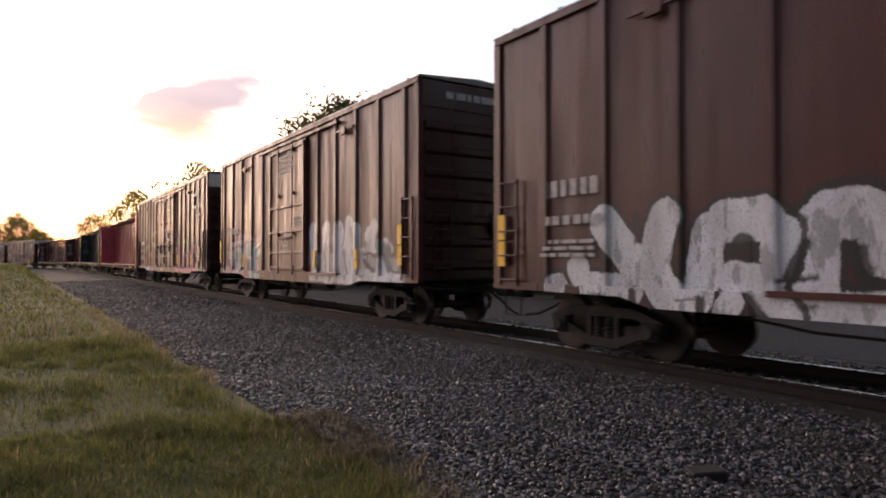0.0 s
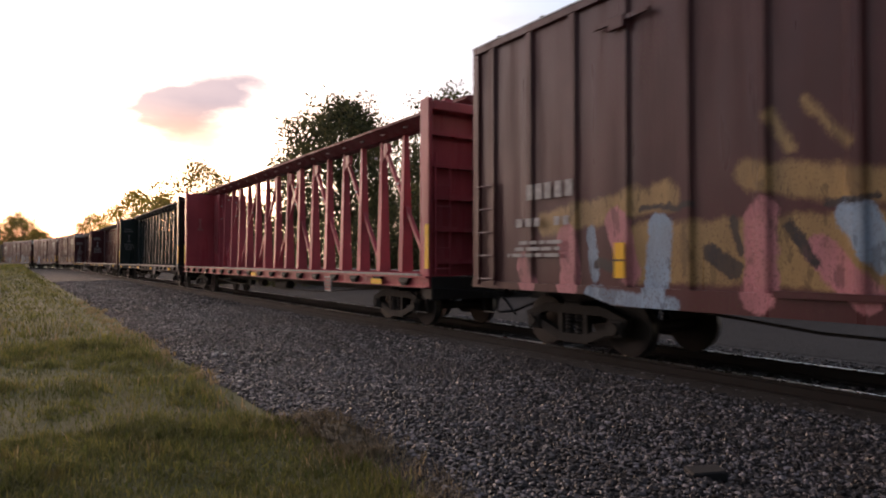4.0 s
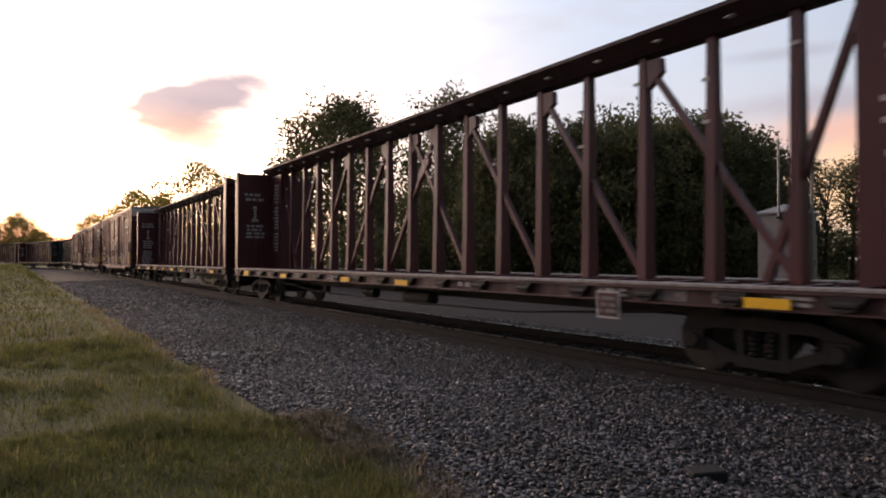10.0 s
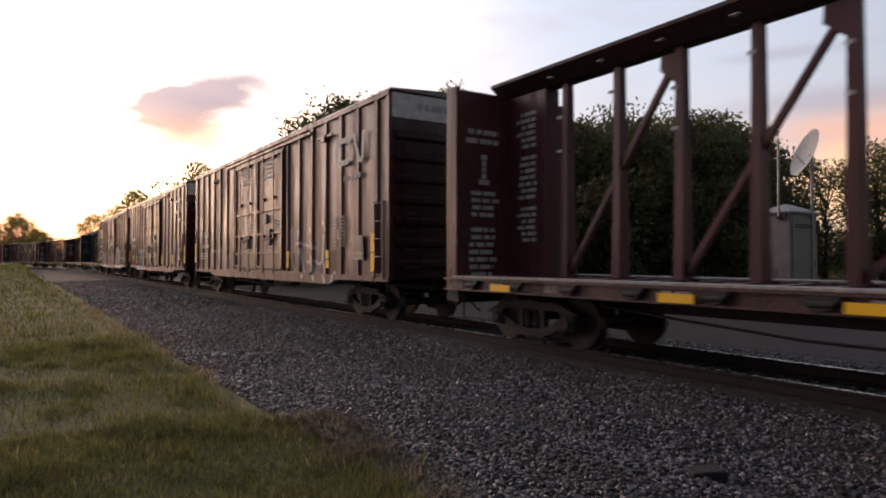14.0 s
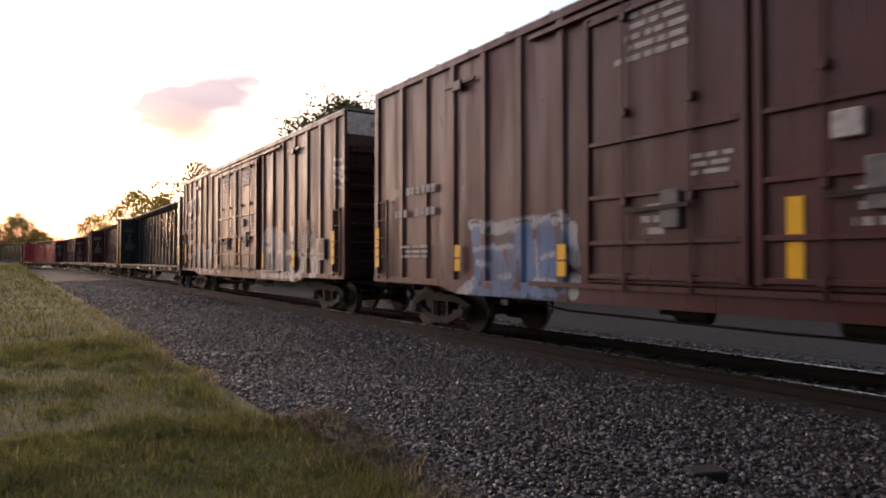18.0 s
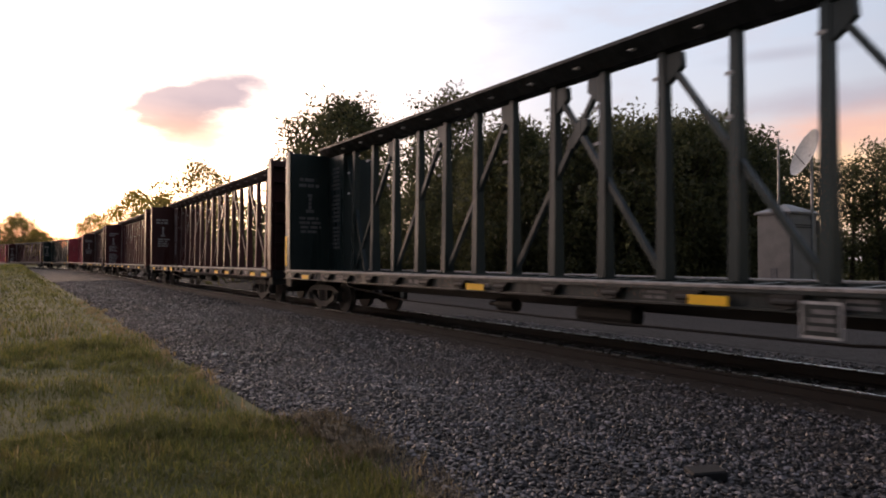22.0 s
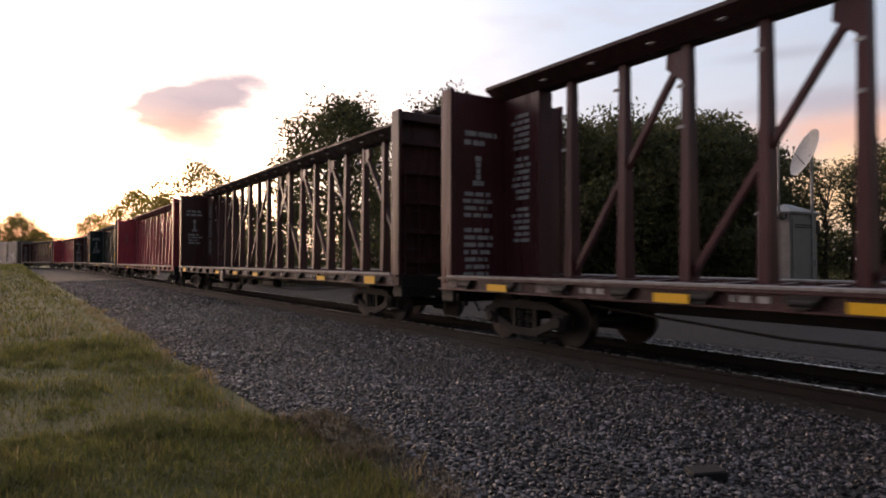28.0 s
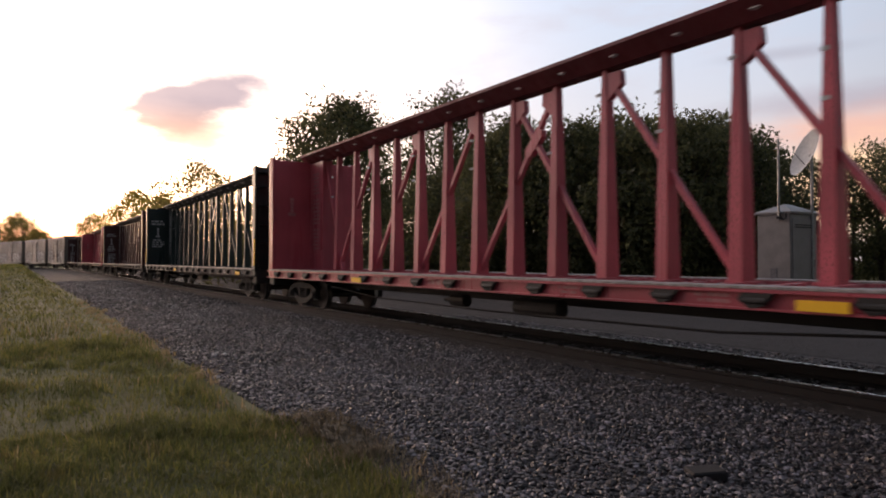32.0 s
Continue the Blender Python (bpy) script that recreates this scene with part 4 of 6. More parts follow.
def running_gear(car, L, truck_in, gap, sill_z=(0.72, 1.0)):
    """Centre sill, trucks, couplers and air hoses under a car with a body L long."""
    bm = bmesh.new()
    block(bm, -0.26, 0.26, -L / 2 + 0.1, L / 2 - 0.1, sill_z[0], sill_z[1], 0.01)
    for y in np.arange(-L / 2 + 1.0, L / 2 - 0.5, 2.3):
        block(bm, -1.35, 1.35, y - 0.06, y + 0.06, sill_z[1] - 0.12, sill_z[1])
    part("centre_sill", bm, M_STEEL, car)
    bm = bmesh.new()
    lathe(bm, "y", [(-0.62, 0.06), (-0.55, 0.15), (0.0, 0.16), (0.55, 0.15), (0.62, 0.06)], 14, at=(-0.85, -1.2, sill_z[0] - 0.02))
    part("air_reservoir", bm, M_STEEL, car)
    bm = bmesh.new()
    lathe(bm, "y", [(-0.3, 0.12), (0.2, 0.12), (0.24, 0.05), (0.5, 0.04)], 12, at=(-0.75, 1.4, sill_z[0] - 0.02))
    part("brake_cylinder", bm, M_STEEL, car)
    bm = bmesh.new()
    e = L / 2 - truck_in - 1.4
    tube(bm, [(-0.9, -e, sill_z[0] + 0.1), (-1.0, -e * 0.6, sill_z[0] - 0.10), (-1.0, 0.0, sill_z[0] - 0.14), (-1.0, e * 0.6, sill_z[0] - 0.10), (-0.9, e, sill_z[0] + 0.1)], 0.02, 6)
    part("brake_pipe", bm, M_STEEL, car)
    for s in (-1, 1):
        truck_at(car, s * (L / 2 - truck_in), TRUCK_MESHES)
        bm = bmesh.new()
        y = s * L / 2
        e = s * (L / 2 + gap / 2)
        beam(bm, (0, y - s * 0.2, 0.84), (0, e - s * 0.24, 0.84), 0.13, 0.16)
        block(bm, -0.16, 0.12, min(e - s * 0.30, e + s * 0.03), max(e - s * 0.30, e + s * 0.03), 0.70, 0.98, 0.03)
        part("coupler", bm, M_TRUCK, car)
        bm = bmesh.new()
        tube(bm, [(0.30, y, 0.76), (0.30, y + (e - y) * 0.4, 0.55), (0.24, y + (e - y) * 0.75, 0.38), (0.14, e, 0.34)], 0.028, 6)
        part("air_hose", bm, M_RUBBER, car)
        bm = bmesh.new()
        tube(bm, [(-1.42, y + s * 0.12, 0.86), (-0.5, y + s * 0.2, 0.80), (-0.15, y + s * 0.45, 0.92)], 0.014, 5)
        part("uncoupling_lever", bm, M_STEEL, car)


def reflectors(car, spots, x, tall=True):
    first = {}
    for y, z in spots:
        kind = "low" if (z < 1.58 if tall else z > 0.96) else "high"
        if kind not in first:
            bm = bmesh.new()
            if not tall:
                block(bm, -0.006, 0.006, -0.265, 0.265, -0.058 if kind == "high" else -0.088, 0.058 if kind == "high" else 0.088)
            else:
                half = 0.24 if kind == "low" else 0.43
                block(bm, -0.006, 0.006, -0.09, 0.09, -half, -0.012)
                block(bm, -0.006, 0.006, -0.09, 0.09, 0.012, half)
            first[kind] = part("reflective_strip", bm, M_YELLOW, car, "yellow reflective strip")
            first[kind].location = (x, y, z)
        else:
            again(first[kind], x, y, z)


def stencil_rows(car, x, y0, y1, z0, z1, rows, seed, mat=None, face="x", glyphs=False):
    """Rows of lettering too small to read, as bars of its size."""
    r = random.Random(seed)
    bm = bmesh.new()
    dz = (z1 - z0) / rows
    last = None
    for i in range(rows):
        z = z1 - dz * (i + 0.5)
        y = y0 + r.uniform(0, 0.12) * (y1 - y0)
        end = y1 - r.uniform(0, 0.3) * (y1 - y0)
        while y < end:
            w = min(r.uniform(0.12, 0.16) if glyphs else r.uniform(0.10, 0.34), end - y)
            if face == "x":
                block(bm, x - 0.004, x + 0.004, y, y + w, z - dz * 0.28, z + dz * 0.28)
            else:
                block(bm, y, y + w, x - 0.004, x + 0.004, z - dz * 0.28, z + dz * 0.28)
            y += w + (r.choice((0.06, 0.07, 0.08, 0.34)) if glyphs else r.uniform(0.04, 0.07))
            if glyphs:        # large characters are parts of their own
                last = part("painted_character", bm, mat or M_STENCIL, car)
                bm = bmesh.new()
    if glyphs:
        bm.free()
        return last
    return tagged(part("stencil_lettering", bm, mat or M_STENCIL, car), "small white stencilled lettering", kind="stuff")


def ribbon(bm, pts, w, x, t=0.006):
    """A flat painted band of width w along points (y, z) in the plane x."""
    pts = [Vector((0, *p)) for p in pts]
    L, R = [], []
    for i, p in enumerate(pts):
        d = (pts[min(i + 1, len(pts) - 1)] - pts[max(i - 1, 0)]).normalized()
        n = Vector((0, -d.z, d.y)) * w / 2
        L.append(p + n), R.append(p - n)
    for i in range(len(pts) - 1):
        a = [bm.verts.new((x - t, q.y, q.z)) for q in (L[i], L[i + 1], R[i + 1], R[i])]
        bm.faces.new(a)


def company_mark(car, x, y, z, size):
    """The railway's looped mark as a plain white shape: an open ring that runs on into a slanted wave."""
    bm = bmesh.new()
    s, w = size, 0.17 * size
    ring = [(y + 0.62 * s + 0.48 * s * math.copysign(abs(math.cos(t)) ** 0.55, math.cos(t)), z + 0.34 * s * math.copysign(abs(math.sin(t)) ** 0.55, math.sin(t))) for t in np.linspace(0.0, 6.283, 34)]
    ribbon(bm, ring, w, x)
    ribbon(bm, [(y + 0.14 * s, z + 0.30 * s), (y - 0.05 * s, z + 0.42 * s), (y - 0.16 * s, z + 0.36 * s), (y - 0.52 * s, z - 0.36 * s), (y - 0.64 * s, z - 0.40 * s), (y - 0.74 * s, z - 0.30 * s), (y - 0.80 * s, z + 0.46 * s)], w, x - 0.003)
    return part("company_mark", bm, M_WHITE, car, "large white looped mark")


def boxcar(rear, L, gap, col, label, door=5.2, leaves=2, white_end=True, tags={}, post_step=0.98, mark=None, seed=1, wear=0.5, roof_col=None, strips=(), top=5.18, end_col=None, number=((2.50, 0.22), (2.02, 0.12))):
    car = tagged(new("boxcar"), label, "boxcar", "cars of the freight train")
    paint = car_paint("boxcar_paint", car, col, wear=wear, gloss=0.42, rough=0.36)
    # the two sprayed halves of the near side, in front of the door and behind it
    halves = {q: car_paint("sprayed_boxcar_paint", car, col, wear=wear, tags=tags[q], gloss=0.42, rough=0.36) if tags.get(q) else paint for q in (-1, 1)}
    # the ends and the data panel take the side colour cut to 0.45
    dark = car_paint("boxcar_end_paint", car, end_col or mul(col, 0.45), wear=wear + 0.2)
    roofm = car_paint("boxcar_roof_metal", car, roof_col or (0.20, 0.19, 0.18), wear=0.7)
    h, e = L / 2, top
    xs = 1.465
    for s in (-1, 1):
        for q in (-1, 1):
            bm = bmesh.new()
            block(bm, min(s * xs, s * (xs - 0.05)), max(s * xs, s * (xs - 0.05)), min(q * h, 0), max(q * h, 0), 1.02, e)
            part("side_wall", bm, halves[q], car)
        bm = bmesh.new()
        a, b = s * (xs + 0.062), s * (xs - 0.03)
        block(bm, min(a, b), max(a, b), -h + 0.002, h - 0.002, e - 0.10, e + 0.02, 0.01)
        part("eave_rail", bm, paint, car)
        d0 = h - 3.3
        for q in (-1, 1):
            bm = bmesh.new()
            prof = [(0.0, 0.80), (q * d0, 0.80), (q * (d0 + 0.5), 0.93), (q * h, 0.95)]
            lo = [[bm.verts.new((s * x, y, z)) for y, z in prof] for x in (xs + 0.068, xs - 0.02)]
            hi = [[bm.verts.new((s * x, y, 1.06)) for y, z in prof] for x in (xs + 0.068, xs - 0.02)]
            for i in range(len(prof) - 1):
                for k in ((lo[0], hi[0]), (hi[1], lo[1])):
                    bm.faces.new((k[0][i], k[0][i + 1], k[1][i + 1], k[1][i]))
                bm.faces.new((hi[0][i], hi[0][i + 1], hi[1][i + 1], hi[1][i]))
                bm.faces.new((lo[1][i], lo[1][i + 1], lo[0][i + 1], lo[0][i]))
            for i in (0, -1):
                bm.faces.new((lo[0][i], hi[0][i], hi[1][i], lo[1][i]))
            bmesh.ops.recalc_face_normals(bm, faces=bm.faces[:])
            part("side_sill", bm, halves[q], car)
        # hat-section posts
        ys = [y for y in np.arange(-h + 0.62, h - 0.3, post_step) if abs(y) > door / 2 + 0.16]
        first = {}
        for y in ys:
            q = -1 if y < 0 else 1
            if q not in first:
                bm = bmesh.new()
                o = s
                vs = [bm.verts.new((x, yy, z)) for z in (1.06, e - 0.10) for x, yy in ((0, -0.10), (o * 0.058, -0.06), (o * 0.058, 0.06), (0, 0.10))]
                for f in ((0, 1, 5, 4), (1, 2, 6, 5), (2, 3, 7, 6), (0, 3, 2, 1), (4, 5, 6, 7)):
                    bm.faces.new([vs[i] for i in f])
                bmesh.ops.recalc_face_normals(bm, faces=bm.faces[:])
                first[q] = part("side_post", bm, halves[q], car)
                first[q].location = (s * xs, y, 0)
            else:
                again(first[q], s * xs, y, 0)
        for q in (-1, 1):
            bm = bmesh.new()
            a, b = s * (xs + 0.055), s * (xs - 0.06)
            block(bm, min(a, b), max(a, b), min(q * (h + 0.012), q * (h - 0.16)), max(q * (h + 0.012), q * (h - 0.16)), 0.95, e - 0.10, 0.012)
            part("corner_post", bm, halves[q], car)
        # plug doors with their rods
        w = door / leaves
        for i in range(leaves):
            y0 = -door / 2 + i * w
            bm = bmesh.new()
            a, b = s * (xs + 0.085), s * (xs - 0.01)
            block(bm, min(a, b), max(a, b), y0 + 0.02, y0 + w - 0.02, 1.10, e - 0.28, 0.015)
            c0 = s * (xs + 0.083)
            d = part("plug_door", bm, paint, car)
            for k in range(5):
                z = (1.16, 1.62, 2.25, 3.0, e - 0.46)[k]
                bm = bmesh.new()
                block(bm, min(c0, c0 + s * 0.06), max(c0, c0 + s * 0.06), y0 + 0.15, y0 + w - 0.15, z, z + 0.07, 0.01)
                part("door_rib", bm, paint, d)
            for y in (y0 + 0.09, y0 + w - 0.09):
                bm = bmesh.new()
                block(bm, min(c0, c0 + s * 0.06), max(c0, c0 + s * 0.06), y - 0.05, y + 0.05, 1.14, e - 0.34, 0.01)
                part("door_stile", bm, paint, d)
            for y in (y0 + w * 0.30, y0 + w * 0.70):
                bm = bmesh.new()
                tube(bm, [(c0 + s * 0.06, y, 1.0), (c0 + s * 0.06, y, e - 0.22)], 0.018, 6)
                for z in (1.2, 2.2, 3.4, e - 0.5):
                    block(bm, min(c0, c0 + s * 0.085), max(c0, c0 + s * 0.085), y - 0.045, y + 0.045, z - 0.05, z + 0.05)
                part("locking_rod", bm, paint, d)
            bm = bmesh.new()
            beam(bm, (c0 + s * 0.09, y0 + w * 0.30, 2.1), (c0 + s * 0.09, y0 + w * 0.70, 2.06), 0.05, 0.03)
            part("lever", bm, M_STEEL, d)
        for z in (e - 0.26, 1.02):
            bm = bmesh.new()
            a, b = s * (xs + 0.12), s * xs
            block(bm, min(a, b), max(a, b), -door / 2 - 2.2, door / 2 + 1.2, z, z + 0.07)
            part("door_track", bm, paint, car)
        # ladders at the corners
        for q in (-1, 1):
            bm = bmesh.new()
            yy = q * (h - 0.42)
            for y in (yy - 0.22, yy + 0.22):
                beam(bm, (s * (xs + 0.075), y, 1.0), (s * (xs + 0.075), y, 2.75), 0.03, 0.045)
            lad = part("ladder", bm, paint, car)
            first = None
            for k in range(5):
                if first is None:
                    bm = bmesh.new()
                    tube(bm, [(0, -0.23, 0), (0, 0.23, 0)], 0.014, 6)
                    first = part("rung", bm, paint, lad)
                    first.location = (s * (xs + 0.105), yy, 1.1)
                else:
                    again(first, s * (xs + 0.105), yy, 1.1 + k * 0.4)
            bm = bmesh.new()
            tube(bm, [(s * 1.44, yy - 0.2, 0.95), (s * 1.44, yy - 0.2, 0.52), (s * 1.44, yy + 0.2, 0.52), (s * 1.44, yy + 0.2, 0.95)], 0.016, 6)
            part("stirrup_step", bm, M_STEEL, car)
    # ends
    for q in (-1, 1):
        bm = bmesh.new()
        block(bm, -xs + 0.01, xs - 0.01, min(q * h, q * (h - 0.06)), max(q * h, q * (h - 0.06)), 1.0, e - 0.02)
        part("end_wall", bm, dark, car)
        first = None
        for k in range(7):
            z = 1.32 + k * (e - 2.0) / 6.6
            if first is None:
                bm = bmesh.new()
                rings = [(-0.11, 0.0), (-0.05, 0.07), (0.05, 0.07), (0.11, 0.0)]
                vs = [bm.verts.new((x, q * o, zz)) for x in (-1.36, 1.36) for zz, o in rings]
                for f in ((0, 1, 5, 4), (1, 2, 6, 5), (2, 3, 7, 6), (0, 3, 2, 1), (4, 5, 6, 7)):
                    bm.faces.new([vs[i] for i in f])
                bmesh.ops.recalc_face_normals(bm, faces=bm.faces[:])
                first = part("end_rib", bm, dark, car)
                first.location = (0, q * h, z)
            else:
                again(first, 0, q * h, z)
        bm = bmesh.new()
        a, b = q * (h + 0.035), q * (h - 0.01)
        block(bm, -xs + 0.012, xs - 0.012, min(a, b), max(a, b), e - 0.58, e - 0.03)
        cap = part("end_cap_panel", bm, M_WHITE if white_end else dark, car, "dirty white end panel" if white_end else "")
        stencil_rows(cap, q * (h + 0.04), -0.9, 0.7, e - 0.42, e - 0.16, 1, seed, M_POLE, "y")
        bm = bmesh.new()
        a, b = q * (h + 0.42), q * (h - 0.02)
        block(bm, -0.7, 0.7, min(a, b), max(a, b), 1.02, 1.06)
        part("end_platform", bm, M_STEEL, car)
        bm = bmesh.new()
        for x in (-1.2, -0.78):
            beam(bm, (x, q * (h + 0.11), 1.1), (x, q * (h + 0.11), 2.6), 0.03, 0.04)
        for k in range(4):
            tube(bm, [(-1.22, q * (h + 0.12), 1.25 + k * 0.4), (-0.76, q * (h + 0.12), 1.25 + k * 0.4)], 0.013, 5)
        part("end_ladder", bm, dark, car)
    bm = bmesh.new()
    lathe(bm, "y", [(-h - 0.16, 0.02), (-h - 0.15, 0.27), (-h - 0.13, 0.28), (-h - 0.12, 0.02)], 18, at=(0.55, 0, 2.2))
    block(bm, 0.42, 0.68, -h - 0.13, -h - 0.01, 1.95, 2.35)
    part("brake_wheel", bm, M_STEEL, car)
    # roof with cross seams
    bm = bmesh.new()
    prof = [(-1.53, e + 0.02), (-1.50, e + 0.06), (0, e + 0.16), (1.50, e + 0.06), (1.53, e + 0.02)]
    a = [bm.verts.new((x, -h - 0.03, z)) for x, z in prof]
    b = [bm.verts.new((x, h + 0.03, z)) for x, z in prof]
    for i in range(4):
        bm.faces.new((a[i], a[i + 1], b[i + 1], b[i]))
    bm.faces.new(a[::-1]), bm.faces.new(b), bm.faces.new((a[0], b[0], b[4], a[4]))
    for y in np.arange(-h + 0.5, h, 1.1):
        beam(bm, (-1.5, y, e + 0.07), (0, y, e + 0.175), 0.05, 0.04)
        beam(bm, (0, y, e + 0.175), (1.5, y, e + 0.07), 0.05, 0.04)
    part("roof", bm, roofm, car)
    bm = bmesh.new()
    block(bm, -xs + 0.06, xs - 0.06, -h + 0.07, h - 0.07, 1.0, 1.05)
    part("floor", bm, M_STEEL, car)
    running_gear(car, L, 2.05, gap)
    x = -(xs + 0.066)
    if strips:
        reflectors(car, strips, x - 0.03)
    if mark:
        company_mark(car, x - 0.004, *mark)
        y, z, size = mark
        stencil_rows(car, x - 0.004, y - 0.7 * size, y + 0.9 * size, z - 0.95 * size, z - 0.68 * size, 1, seed + 3, glyphs=True)
    w = door / leaves
    for i in range(leaves):
        y0 = -door / 2 + i * w
        stencil_rows(car, -(xs + 0.092), y0 + 0.3 * w, y0 + 0.8 * w, e - 1.15, e - 0.45, 5, seed + 7 + i)
    for i in range(leaves):
        stencil_rows(car, -(xs + 0.092), -door / 2 + (i + 0.08) * w, -door / 2 + (i + 0.36) * w, 2.42, 2.72, 3, seed + 40 + i)
        stencil_rows(car, -(xs + 0.092), -door / 2 + (i + 0.44) * w, -door / 2 + (i + 0.62) * w, 1.72, 2.18, 3, seed + 50 + i)
    if leaves == 2:
        for y, z, wy, hz, m, nm in ((1.07, 2.06, 0.14, 0.24, M_GREYED, "lock_box"), (-1.35, 2.16, 0.17, 0.26, M_GREYED, "lock_box"), (-1.02, 2.76, 0.15, 0.14, M_STENCIL, "placard_board")):
            bm = bmesh.new()
            block(bm, -(xs + 0.17), -(xs + 0.08), y - wy, y + wy, z - hz, z + hz, 0.012)
            part(nm, bm, m, car)
    if leaves == 2:
        stencil_rows(car, x - 0.002, -h + 2.75, -h + 3.05, 1.75, 2.55, 9, seed + 20, M_GREYED)
        stencil_rows(car, x - 0.002, -h + 2.25, -h + 2.55, 1.75, 2.55, 9, seed + 24, M_GREYED)
        bm = bmesh.new()
        block(bm, x - 0.006, x - 0.001, -h + 1.25, -h + 1.80, 1.45, 2.0)
        panel = part("data_panel", bm, dark, car, "dark lettered panel in a pale frame")
        for z0, z1 in ((1.985, 2.01), (1.575, 1.60), (1.435, 1.475)):
            bm = bmesh.new()
            block(bm, x - 0.012, x - 0.005, -h + 1.24, -h + 1.81, z0, z1)
            part("frame_bar", bm, M_STENCIL, panel)
        stencil_rows(panel, x - 0.010, -h + 1.30, -h + 1.76, 1.64, 1.95, 4, seed + 25, M_GREYED)
    for k, (z, tall) in enumerate(number):
        stencil_rows(car, x - 0.002, h - 2.6, h - 0.9, z - tall, z + tall, 1, seed + 21 + k, glyphs=True)
    stencil_rows(car, x - 0.002, h - 2.4, h - 1.0, 1.45, 1.75, 3, seed + 23)
    for y in (-h + 3.6, h - 3.4):
        bm = bmesh.new()
        block(bm, -xs - 0.10, -xs - 0.05, y - 0.55, y + 0.42, e - 0.52, e - 0.46)
        block(bm, -xs - 0.13, -xs - 0.05, y - 0.16, y + 0.12, e - 0.62, e - 0.44, 0.01)
        part("jacking_lug", bm, paint, car)
    CARS.append((car, rear - L / 2))
    return car


def extrude_profile(bm, prof, y0, y1):
    """A bar with the cross-section prof, points (x, z), from y0 to y1."""
    a = [bm.verts.new((x, y0, z)) for x, z in prof]
    b = [bm.verts.new((x, y1, z)) for x, z in prof]
    for i in range(len(prof)):
        k = (i + 1) % len(prof)
        bm.faces.new((a[i], a[k], b[k], b[i]))
    bm.faces.new(a[::-1]), bm.faces.new(b)
    bmesh.ops.recalc_face_normals(bm, faces=bm.faces[:])


def centerbeam(rear, col, label, L=22.80, gap=1.55, seed=1, wear=0.5, flat_posts=False, lettered=True, bright=False, strips=(), top=4.92, plaque=False, edge_strips=False, braces=None, mid=0.60, ink=None):
    car = tagged(new("centerbeam_flatcar"), label, "flatcar", "cars of the freight train")
    paint = car_paint("flatcar_paint", car, col, wear=wear, gloss=0.32)
    # Shade under the chord is put into its colour, a third of the paint's.
    shaded_chord = car_paint("flatcar_chord_paint", car, tuple(0.32 * v + 0.008 for v in col), wear=0.7, gloss=0.25, rough=0.5)
    grimy = car_paint("flatcar_sill_paint", car, mul(col, 0.62), wear=1.0, rough=0.5)
    h = L / 2
    xs = 1.44
    for s in (-1, 1):
        bm = bmesh.new()
        extrude_profile(bm, [(s * x, z) for x, z in ((xs - 0.05, 0.865), (xs + 0.075, 0.865), (xs + 0.075, 0.89), (xs, 0.89), (xs, 1.065), (xs + 0.075, 1.06), (xs + 0.075, 1.098), (xs - 0.05, 1.098))], -h, h)
        part("side_sill", bm, paint if flat_posts else grimy, car)
        bm = bmesh.new()
        a, b = s * (xs + 0.08), s * (xs - 0.30)
        block(bm, min(a, b), max(a, b), -h + 0.3, h - 0.3, 1.10, 1.135, 0.004)
        part("deck_edge", bm, M_DECK, car, "worn bare deck edge")
        first = None
        for y in np.arange(-h + 0.9, h - 0.6, 1.235):
            if first is None:
                bm = bmesh.new()
                vs = [bm.verts.new((s * x, y_, z)) for x in (0.0, 0.085) for y_, z in ((-0.20, 0.235), (0.17, 0.235), (0.22, 0.16), (0.06, 0.06), (-0.10, 0.10))]
                bm.faces.new(vs[:5]), bm.faces.new(vs[5:])
                for i in range(5):
                    bm.faces.new((vs[i], vs[(i + 1) % 5], vs[5 + (i + 1) % 5], vs[5 + i]))
                bmesh.ops.recalc_face_normals(bm, faces=bm.faces[:])
                lathe(bm, "y", [(-0.12, 0.04), (0.14, 0.04)], 10, at=(s * 0.07, 0, 0.15))
                first = part("strap_winch", bm, M_STEEL, car, "dark strap winch under the deck edge")
                first.location = (s * (xs + 0.002), y, 0.82)
            else:
                again(first, s * (xs + 0.002), y, 0.82)
    bm = bmesh.new()
    for s in (-1, 1):
        vs = [bm.verts.new(v) for v in ((s * 0.1, -h + 0.3, 1.10), (s * 1.14, -h + 0.3, 1.07), (s * 1.14, h - 0.3, 1.07), (s * 0.1, h - 0.3, 1.10))]
        bm.faces.new(vs if s > 0 else vs[::-1])
    part("deck", bm, M_DECK, car)
    first = None
    for y in np.arange(-h + 0.5, h - 0.4, 0.6175):
        if first is None:
            bm = bmesh.new()
            for s in (-1, 1):
                beam(bm, (s * 0.12, 0, 1.115), (s * 1.14, 0, 1.09), 0.10, 0.05)
            first = part("deck_riser", bm, paint, car)
            first.location = (0, y, 0)
        else:
            again(first, 0, y, 0)
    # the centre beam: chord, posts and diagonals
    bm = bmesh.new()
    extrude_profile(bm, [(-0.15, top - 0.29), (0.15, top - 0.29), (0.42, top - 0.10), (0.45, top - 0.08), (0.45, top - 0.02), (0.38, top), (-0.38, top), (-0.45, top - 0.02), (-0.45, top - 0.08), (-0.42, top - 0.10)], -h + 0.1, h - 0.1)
    chord = part("top_chord", bm, shaded_chord, car)
    first = None
